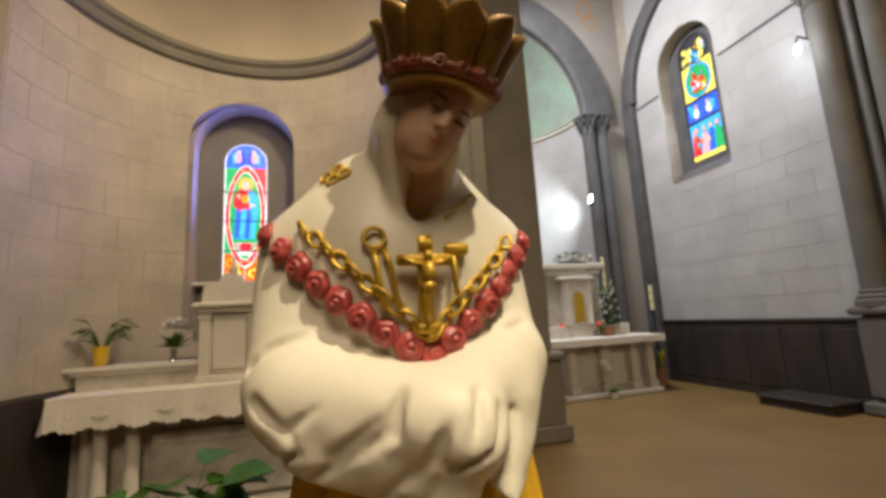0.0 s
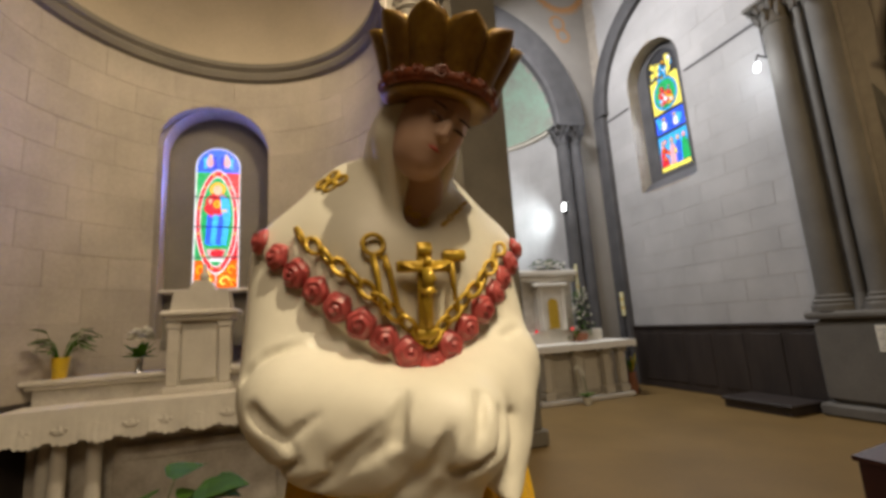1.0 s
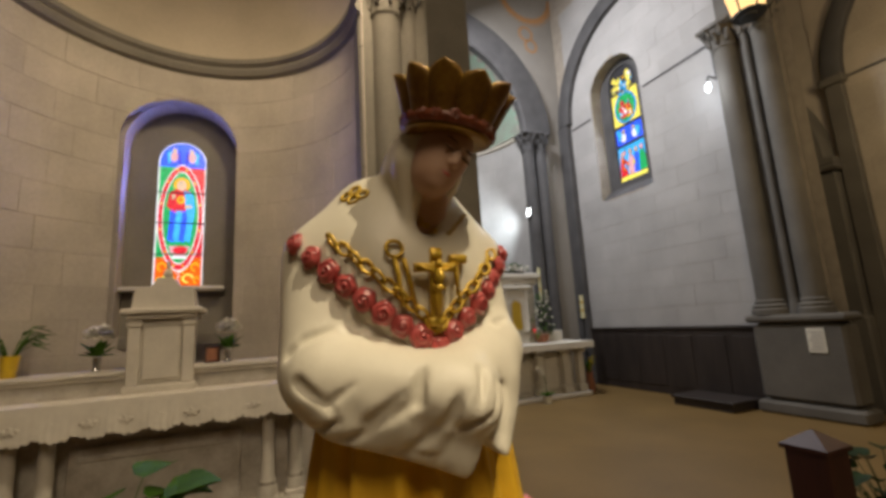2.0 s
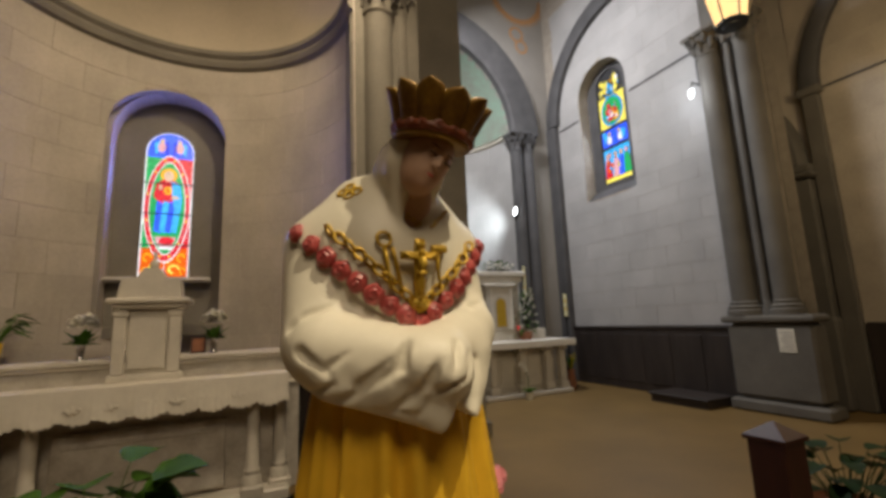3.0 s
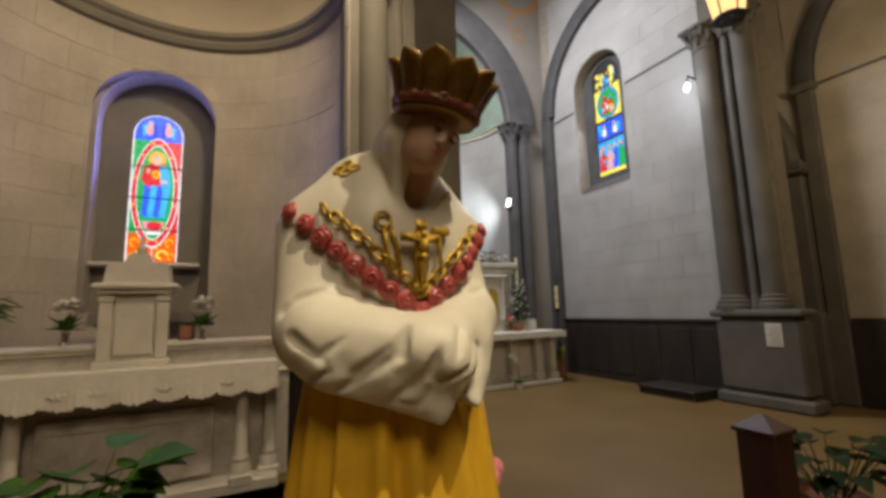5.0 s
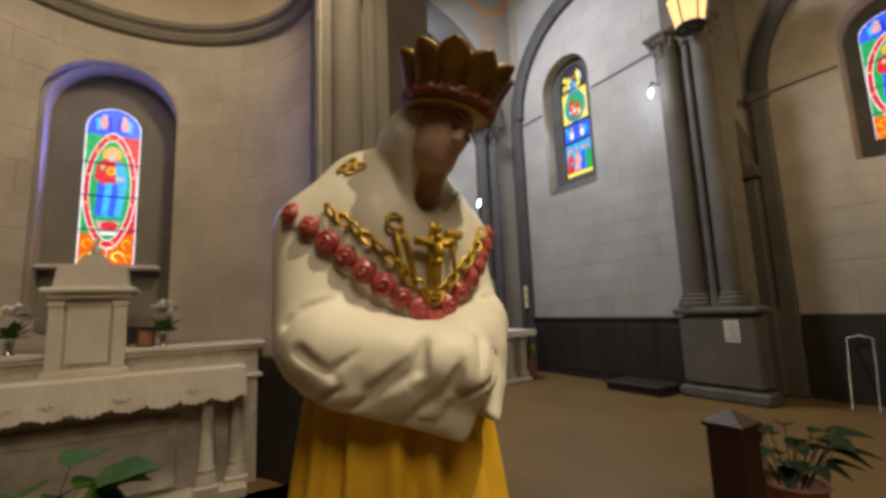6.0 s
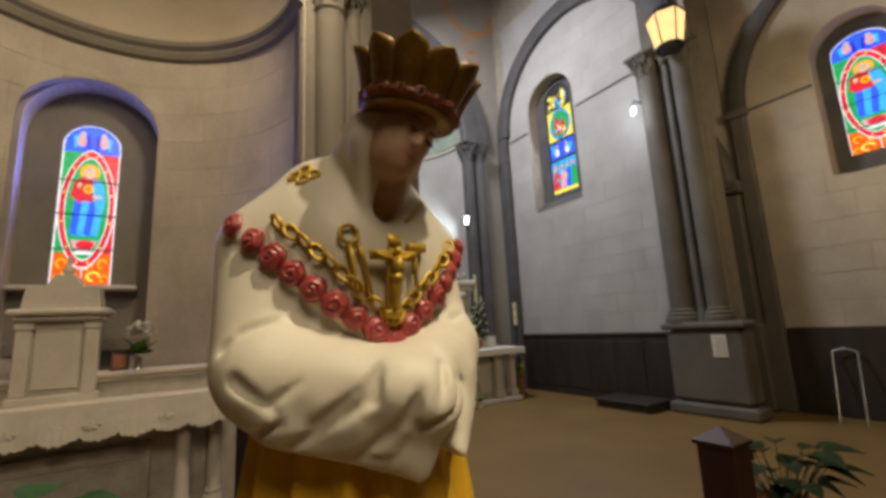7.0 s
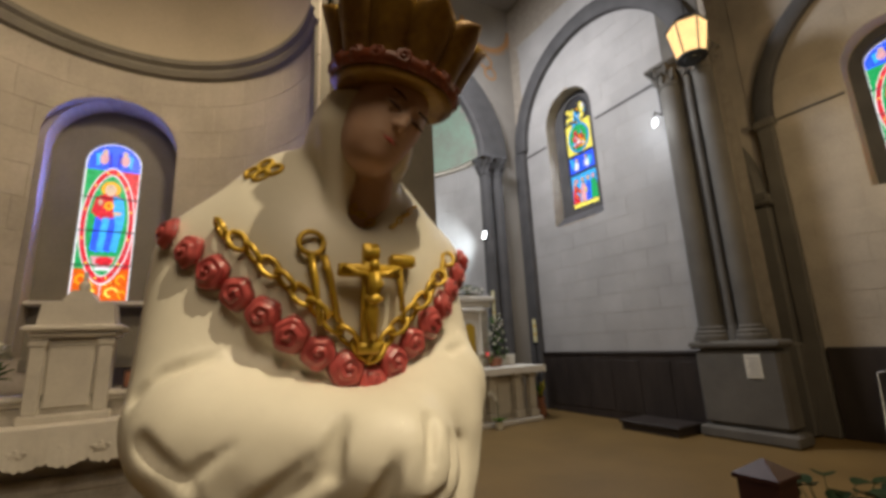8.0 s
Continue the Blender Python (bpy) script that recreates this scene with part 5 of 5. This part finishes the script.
t2 = thing("tabernacle", (4.28, 6.75, 1.14), "marble tabernacle with an arched gilt door", "tabernacle", "tabernacles")
part("body", Geo().box((4.0, 6.7, 1.14), (4.58, 6.86, 1.92), bevel=0.015), MARBLE, t2)
part("cornice", Geo().box((3.95, 6.66, 1.92), (4.63, 6.86, 2.0), bevel=0.025), MARBLE, t2)
for x in (4.06, 4.52):
    part("pilaster", Geo().lathe([(0.04, 1.16), (0.04, 1.2), (0.03, 1.22), (0.03, 1.84), (0.042, 1.9)], (x, 6.68, 0), 14), MARBLE, t2, smooth=True)
part("door", Geo().prism(arch_outline(4.29, 0.10, 1.2, 1.62), 6.68, 6.705), GOLD, t2, "gilt arched door")
part("door_frame", Geo().prism(arch_outline(4.29, 0.135, 1.17, 1.62), 6.69, 6.71), MARBLE2, t2)


def candle(x, y, z, h, label, stand=0.0, r=0.022):
    t = thing("candle", (x, y, z), label, "candle", "altar candles")
    part("wax", Geo().lathe([(r, z + stand), (r, z + stand + h - 0.004), (r * 0.8, z + stand + h), (r * 0.2, z + stand + h - 0.002)], (x, y, 0), 16), WAX, t, smooth=True)
    part("wick", Geo().tube([(x, y, z + stand + h - 0.003), (x + 0.003, y, z + stand + h + 0.015)], 0.002, 5), IRON, t)
    if stand:
        part("candlestick", Geo().lathe([(0.12, z), (0.12, z + 0.03), (0.03, z + 0.06), (0.022, z + stand * 0.45), (0.04, z + stand * 0.5), (0.022, z + stand * 0.55), (0.02, z + stand - 0.06), (0.06, z + stand - 0.02), (0.06, z + stand)], (x, y, 0), 16), IRON, t, "dark turned candlestick", True)
        for q in (0.3, 0.66):
            part("gold_band", Geo().lathe([(r + 0.003, z + stand + h * q), (r + 0.003, z + stand + h * q + 0.03)], (x, y, 0), 16), GOLD, t)


candle(4.92, 6.78, 1.14, 0.62, "tall cream candle on a dark stand", 0.58, 0.026)
candle(5.78, 6.66, 0.0, 0.44, "thick cream candle with gold bands on a floor stand", 1.34, 0.036)

bq = thing("bouquet", (4.75, 6.66, 0.95), "tall green bouquet dotted with white buds", "flowers")
part("basket", Geo().lathe([(0.09, 0.942), (0.12, 1.0), (0.13, 1.08), (0.11, 1.09)], (4.75, 6.62, 0), 18), TERRA, bq, smooth=True)
R = random.Random(11)
for k in range(110):
    h_ = R.random()
    a = R.uniform(0, 6.28)
    w_ = 0.24 * (1 - 0.75 * h_) * R.uniform(0.3, 1.1)
    c = Vector((4.76 + 0.05 * h_ + w_ * math.cos(a), 6.60 + 0.5 * w_ * math.sin(a), 1.04 + 0.82 * h_))
    part("leaf", Geo().leaf(c, c + Vector((0.09 * math.cos(a), 0.06 * math.sin(a), R.uniform(-0.05, 0.07))), 0.024, 0.03), LEAF, bq)
for k in range(42):
    h_ = R.random()
    a = R.uniform(0, 6.28)
    w_ = 0.27 * (1 - 0.7 * h_) * R.uniform(0.5, 1.05)
    part("bud", Geo().ball((4.76 + 0.05 * h_ + w_ * math.cos(a), 6.55 + 0.4 * w_ * math.sin(a), 1.06 + 0.84 * h_), (0.017, 0.017, 0.02), 0, 8, 6), PETAL, bq, smooth=True)
tb = thing("flower_arrangement", (4.35, 6.85, 2.24), "low spread of green foliage and white flowers", "flowers")
part("tray", Geo().box((4.1, 6.78, 2.24), (4.6, 6.98, 2.28), bevel=0.015), IRON, tb)
for k in range(60):
    a, u = R.uniform(0, 6.28), math.sqrt(R.random())
    c = Vector((4.35 + 0.34 * u * math.cos(a), 6.86 + 0.1 * u * math.sin(a), 2.27 + 0.20 * (1 - u) + 0.05 * R.random()))
    part("leaf", Geo().leaf(c, c + Vector((0.09 * math.cos(a), 0.05 * math.sin(a), R.uniform(0, 0.08))), 0.022, 0.03), LEAF, tb)
for k in range(22):
    a, u = R.uniform(0, 6.28), math.sqrt(R.random())
    part("bud", Geo().ball((4.35 + 0.32 * u * math.cos(a), 6.76, 2.27 + 0.12 * R.random()), 0.022, 0, 8, 6), PETAL, tb, smooth=True)
orch = thing("orchid", (4.30, 6.10, 0.0), "white orchid in a small pale pot on the floor", "plant")
part("pot", Geo().lathe([(0.055, 0), (0.07, 0.12), (0.075, 0.12), (0.065, 0.11)], (4.34, 6.06, 0), 18), PETAL, orch, smooth=True)
part("stem", Geo().tube([(4.34, 6.06, 0.10), (4.33, 6.06, 0.36), (4.27, 6.05, 0.54), (4.18, 6.04, 0.58)], [0.006, 0.005, 0.004, 0.003], 6), LEAF, orch, smooth=True)
for k in range(7):
    a = k * 0.9
    part("leaf", Geo().leaf((4.34, 6.06, 0.11), (4.34 + 0.16 * math.cos(a), 6.06 + 0.12 * math.sin(a), 0.20), 0.03, 0.03), LEAF, orch)
for k in range(7):
    t = k / 6
    c = Vector((4.29 - 0.13 * t, 6.03, 0.48 + 0.12 * math.sin(2.2 * t)))
    g = Geo()
    for j in range(5):
        b = 2 * math.pi * j / 5
        g.leaf(c, c + Vector((0.04 * math.cos(b), -0.01, 0.04 * math.sin(b))), 0.018, 0.0, side=(-math.sin(b), 0, math.cos(b)))
    part("blossom", g, PETAL, orch)
for x in (3.93, 4.66):
    vl = thing("votive_light", (x, 6.74, 1.14), "small red votive light on the shelf", "candle", "votive lights")
    part("glass", Geo().lathe([(0.02, 1.14), (0.026, 1.19), (0.022, 1.19)], (x, 6.72, 0), 12), GL["red"], vl, smooth=True)
vase = thing("flower_vase", (5.6, 6.45, 0.0), "tall vase of drooping yellow flowers on the floor", "flowers", "flower vases")
part("vase", Geo().lathe([(0.07, 0), (0.09, 0.1), (0.06, 0.3), (0.08, 0.36), (0.07, 0.35)], (5.6, 6.45, 0), 18), TERRA, vase, smooth=True)
for k in range(24):
    a = R.uniform(0, 6.28)
    root = Vector((5.6, 6.45, 0.34))
    tip = root + Vector((0.12 * math.cos(a), 0.1 * math.sin(a), R.uniform(0.1, 0.42)))
    part("leaf", Geo().leaf(root, tip, 0.025, 0.03), LEAF if k % 3 else YELLOW, vase)

# ---- lamps and small fittings ----
wl = thing("wall_lamp", (EX, 3.95, 4.7), "bare ring lamp on a wall bracket, switched on", "lamp")
part("ring_tube", Geo().torus(0.062, 0.011, pose(6.14, 3.79, 4.68, 90, 0, 60), 0, 22, 8), glow("lamp_white", (0.9, 0.95, 1.0), 3.5, 0.02), wl, "glowing white ring tube", True)
part("bracket", Geo().tube([(6.37, 3.79, 4.86), (6.2, 3.79, 4.88), (6.14, 3.79, 4.78)], 0.012, 8), IRON, wl, smooth=True)
part("cable", Geo().tube([(6.37, 3.79, 4.86), (6.37, 3.80, 5.6)], 0.008, 6), IRON, wl)
fl = thing("flood_lamp", (5.06, 7.36, 3.5), "small white flood lamp on the apse jamb", "lamp")
part("housing", Geo().box((5.13, 7.20, 3.46), (5.21, 7.30, 3.66), bevel=0.012), IRON, fl)
part("lens", Geo().prism([(5.06, 3.47), (5.13, 3.50), (5.15, 3.66), (5.08, 3.62)], 7.18, 7.20), glow("flood_white", (0.95, 0.98, 1.0), 7, 0.02), fl, "glowing lamp glass")
ln = thing("hanging_lantern", (6.0, 3.0, 5.3), "hexagonal glass lantern on a chain, switched on", "lantern")
LG = glow("lantern_glass", (1.0, 0.60, 0.24), 1.6, 0.12, 8)
for j in range(6):
    a0, a1 = math.pi / 3 * j, math.pi / 3 * (j + 1)
    q = [(6.0 + 0.19 * math.cos(a0), 3.0 + 0.19 * math.sin(a0), 5.30), (6.0 + 0.19 * math.cos(a1), 3.0 + 0.19 * math.sin(a1), 5.30), (6.0 + 0.27 * math.cos(a1), 3.0 + 0.27 * math.sin(a1), 5.78), (6.0 + 0.27 * math.cos(a0), 3.0 + 0.27 * math.sin(a0), 5.78)]
    q2 = [(x * 0.97 + 0.03 * 6.0, y * 0.97 + 0.09, z) for x, y, z in q]
    part("pane", Geo().add(q + q2, [(0, 1, 2, 3), (7, 6, 5, 4), (0, 4, 5, 1), (2, 6, 7, 3), (1, 5, 6, 2), (0, 3, 7, 4)]), LG, ln)
    part("rib", Geo().tube([q[0], q[3]], 0.012, 6), IRON, ln)
part("cap", Geo().lathe([(0.29, 5.78), (0.29, 5.80), (0.12, 5.95), (0.03, 6.0)], (6.0, 3.0, 0), 6), IRON, ln)
part("bottom_ring", Geo().lathe([(0.20, 5.27), (0.205, 5.30), (0.15, 5.30), (0.10, 5.24), (0.02, 5.23)], (6.0, 3.0, 0), 12), IRON, ln)
part("chain", Geo().tube([(6.0, 3.0, 6.0), (6.0, 3.0, 9.6)], 0.012, 6), IRON, ln)
nt_ = thing("paper_notice", (6.165, 3.04, 0.93), "white paper notice fixed to the pier plinth", "notice")
part("sheet", Geo().box((6.158, 2.945, 0.79), (6.166, 3.135, 1.085), bevel=0.002), PAPER, nt_)
BAR = mat("faint_print", (0.35, 0.33, 0.30), 0.8, 0.05, 10, 60, 0.0)
for k in range(7):
    part("text_bar", Geo().box((6.155, 2.965, 0.82 + 0.035 * k), (6.158, 3.115 - 0.02 * (k % 3), 0.832 + 0.035 * k)), BAR, nt_)
# dark platform by the transept wall
pl = thing("platform", (5.9, 4.4, 0), "low dark wooden platform against the transept wall", "platform")
part("top_board", Geo().box((5.72, 3.90, 0.10), (6.34, 4.86, 0.14), bevel=0.01), WAINS, pl)
part("riser", Geo().box((5.75, 3.93, 0.0), (6.34, 4.83, 0.10), bevel=0.005), WAINS, pl)
# wooden post with a pyramid top, with a plant beside it
PX0, PX1, PY0, PY1 = 2.23, 2.43, 1.10, 1.30
bx = thing("wooden_post", (2.33, 1.20, 0), "red-brown wooden post box with a low pyramid top", "post")
part("shaft", Geo().box((PX0 + 0.012, PY0 + 0.012, 0.0), (PX1 - 0.012, PY1 - 0.012, 0.72), bevel=0.01), BROWNW, bx)
part("cap", Geo().rings([[(PX0, PY0, 0.715), (PX1, PY0, 0.715), (PX1, PY1, 0.715), (PX0, PY1, 0.715)], [(PX0, PY0, 0.735), (PX1, PY0, 0.735), (PX1, PY1, 0.735), (PX0, PY1, 0.735)], [(2.325, 1.195, 0.80), (2.335, 1.195, 0.80), (2.335, 1.205, 0.80), (2.325, 1.205, 0.80)]]), BROWNW, bx)
# Its leaves take the darkened copy, so shade is part of their colour.
pot_plant("potted_plant", 2.86, 1.18, 0.0, 0.16, 0.32, 36, 0.36, TERRA, "leafy plant with shade put into its leaf colour, in a terracotta pot on the floor", 21, 0.05, "terracotta pot", "floor plants", LEAF_SHADED)
# large-leaved plant in front of the altar
pot_plant("potted_plant", -0.65, 2.12, 0.0, 0.17, 0.46, 46, 0.37, TERRA, "broad-leaved green plant in a pot before the altar", 9, 0.12, "terracotta pot", "floor plants")
# pink flowers beside the statue
pk = thing("pink_flowers", (0.33, 0.60, 0.76), "bunch of pink roses beside the statue base", "flowers")
part("vase", Geo().lathe([(0.03, 0.76), (0.035, 0.80), (0.028, 0.90), (0.036, 0.93), (0.03, 0.93)], (0.315, 0.60, 0), 16), SILVER, pk, smooth=True)
for k in range(7):
    a = k * 2.4
    c = Vector((0.312 + 0.026 * math.cos(a) * (k > 0), 0.60 + 0.04 * math.sin(a), 1.075 + 0.018 * math.sin(k * 1.9)))
    part("stem", Geo().tube([(0.315, 0.60, 0.92), (c + Vector((0.315, 0.6, 0.92))) / 2, c], 0.0025, 6), LEAF, pk)
    g = Geo()
    rose_geo(g, Matrix.Translation(c) @ Vector((0.3 * math.cos(a), -0.7, 0.8)).to_track_quat("Z", "Y").to_matrix().to_4x4(), 0.018, 0)
    part("blossom", g, PINK, pk, smooth=True)
sh = thing("flower_stand", (0.315, 0.60, 0), "slim dark stand holding a vase of roses", "stand")
part("top", Geo().lathe([(0.07, 0.74), (0.07, 0.758)], (0.315, 0.60, 0), 20), IRON, sh)
part("post", Geo().lathe([(0.09, 0.0), (0.09, 0.02), (0.015, 0.05), (0.012, 0.74)], (0.315, 0.60, 0), 14), IRON, sh, smooth=True)
# chair frame by the far dado
ch = thing("folding_chair", (6.9, 2.0, 0), "folded metal chair leaning on the dado", "chair")
for y in (1.85, 2.1):
    part("leg", Geo().tube([(6.75, y, 0.0), (6.95, y + 0.03, 0.5), (7.08, y + 0.05, 0.82)], 0.012, 8), SILVER, ch, smooth=True)
part("back_rail", Geo().tube([(7.08, 1.90, 0.82), (7.09, 2.02, 0.86), (7.08, 2.15, 0.82)], 0.012, 8), SILVER, ch, smooth=True)
# painted ornament on the plaster over the arches
orn = thing("painted_ornament", (5.7, BY, 8.0), "faded orange ring ornament painted on the plaster", "ornament")
for cx, cz, r in ((5.62, 7.95, 0.17), (5.74, 7.66, 0.15)):
    part("ring", Geo().torus(r, 0.03, pose(cx, BY - 0.004, cz, 90) @ Matrix.Diagonal((1, 1, 0.15, 1)), 0, 28, 6), ORANGE, orn)
part("fringe", arch_band(5.7, BY - 0.001, 0.62, 0.74, 9.0, 0.006, n=30, a0=180, a1=360), ORANGE, orn)
for k in range(24):
    a = radians(188 + 7 * k)
    part("fringe_tooth", Geo().prism([(5.7 - 0.73 * math.cos(a - 0.04), 9.0 + 0.73 * math.sin(a - 0.04)), (5.7 - 0.73 * math.cos(a + 0.04), 9.0 + 0.73 * math.sin(a + 0.04)), (5.7 - 0.84 * math.cos(a), 9.0 + 0.84 * math.sin(a))], BY - 0.008, BY - 0.001), ORANGE, orn)

# ---- stone blocks, course by course ----


def lay_blocks(parent, m, place, s0, s1, z0, z1, course, width, gap, seed, opening=None, bend=1):
    """Blocks as single parts over a wall. place(s, z, d): the point at s along, z up and d proud of the wall. opening(z): the stretch of s that is open at z, or None."""
    R = random.Random(seed)
    rows = round((z1 - z0) / course)
    hgt = (z1 - z0) / rows
    for r in range(rows):
        za, zb = z0 + r * hgt + gap / 2, z0 + (r + 1) * hgt - gap / 2
        s = s0 - (width * 0.5 if r % 2 else 0)
        while s < s1:
            e = s + width * R.uniform(0.85, 1.15)
            a, b = max(s + gap / 2, s0), min(e - gap / 2, s1)
            s = e
            if b - a < 0.05:
                continue
            spans = [(a, b, 0)]
            if opening:
                cuts = [opening(z) for z in (za, (za + zb) / 2, zb)]
                if any(c and c[0] < b and c[1] > a for c in cuts):
                    mid = next((c[0] + c[1]) / 2 for c in cuts if c)
                    spans = [(a, min(b, mid), -1), (max(a, mid), b, 1)]
            for a2, b2, side in spans:
                if b2 - a2 < 0.03:
                    continue
                n = 6 if side else 1
                left, right = [], []
                for k in range(n + 1):
                    z = za + (zb - za) * k / n
                    c = opening(z) if side else None
                    lo, hi = a2, b2
                    if c and side < 0:
                        hi = min(hi, c[0])
                    if c and side > 0:
                        lo = max(lo, c[1])
                    if hi - lo > 0.012:
                        left.append((lo, z))
                        right.append((hi, z))
                if len(left) < 2:
                    continue
                proud = 0.003 + 0.003 * R.random()
                g = Geo()
                vs, cols = [], bend + 1
                for d in (-0.003, proud):
                    for (lo, z), (hi, _) in zip(left, right):
                        vs += [place(lo + (hi - lo) * q / bend, z, d) for q in range(cols)]
                rowsn = len(left)
                half = rowsn * cols
                fs = []
                for i in range(rowsn - 1):
                    for q in range(bend):
                        fs.append((half + i * cols + q, half + i * cols + q + 1, half + (i + 1) * cols + q + 1, half + (i + 1) * cols + q))
                loop = [q for q in range(cols)] + [i * cols + bend for i in range(1, rowsn)] + [(rowsn - 1) * cols + q for q in range(bend - 1, -1, -1)] + [i * cols for i in range(rowsn - 2, 0, -1)]
                fs += [(p, q, q + half, p + half) for p, q in zip(loop, loop[1:] + loop[:1])]
                ob_of("stone_block", g.add(vs, fs), m, parent)


def niche_open(z):
    if z < NSILL or z > NSPR + NW:
        return None
    h = NW if z < NSPR else math.sqrt(max(0.0, NW * NW - (z - NSPR) ** 2))
    return tuple(AR * math.asin((NX + d * (h + 0.006) - AX) / AR) for d in (-1, 1))


def recess_open(z):
    if z < RNS - 0.03 or z > RNT + RNW:
        return None
    h = RNW if z < RNT else math.sqrt(max(0.0, RNW * RNW - (z - RNT) ** 2))
    return RNY - h - 0.006, RNY + h + 0.006


def bay_open(z):
    if z < 3.04 or z > 5.17:
        return None
    h = 0.45 if z < 4.72 else math.sqrt(max(0.0, 0.45 ** 2 - (z - 4.72) ** 2))
    return 1.35 - h - 0.006, 1.35 + h + 0.006


lay_blocks(apse, STONE, lambda s, z, d: (AX + (AR - d) * math.sin(s / AR), AY + (AR - d) * math.cos(s / AR), z), -AR * 1.55, AR * 1.55, 1.02, CORN, 0.295, 0.52, 0.004, 1, niche_open, 4)
lay_blocks(bpy.data.objects["wall_transept"], GREY, lambda s, z, d: (EX - d, s, z), 3.62, 7.1, 1.125, 8.4, 0.33, 0.72, 0.005, 2, recess_open)
lay_blocks(bpy.data.objects["wall_bay"], STONE, lambda s, z, d: (MX - d, s, z), -1.5, 2.63, 1.12, 6.3, 0.34, 0.74, 0.007, 3, bay_open)
lay_blocks(bpy.data.objects["wall_apse_second"], GREY, lambda s, z, d: (BX + (BR - d) * math.sin(s / BR), BY + (BR - d) * math.cos(s / BR), z), -BR * 0.4, BR * 1.55, 0.9, SPR - 0.13, 0.45, 0.62, 0.008, 4, None, 4)
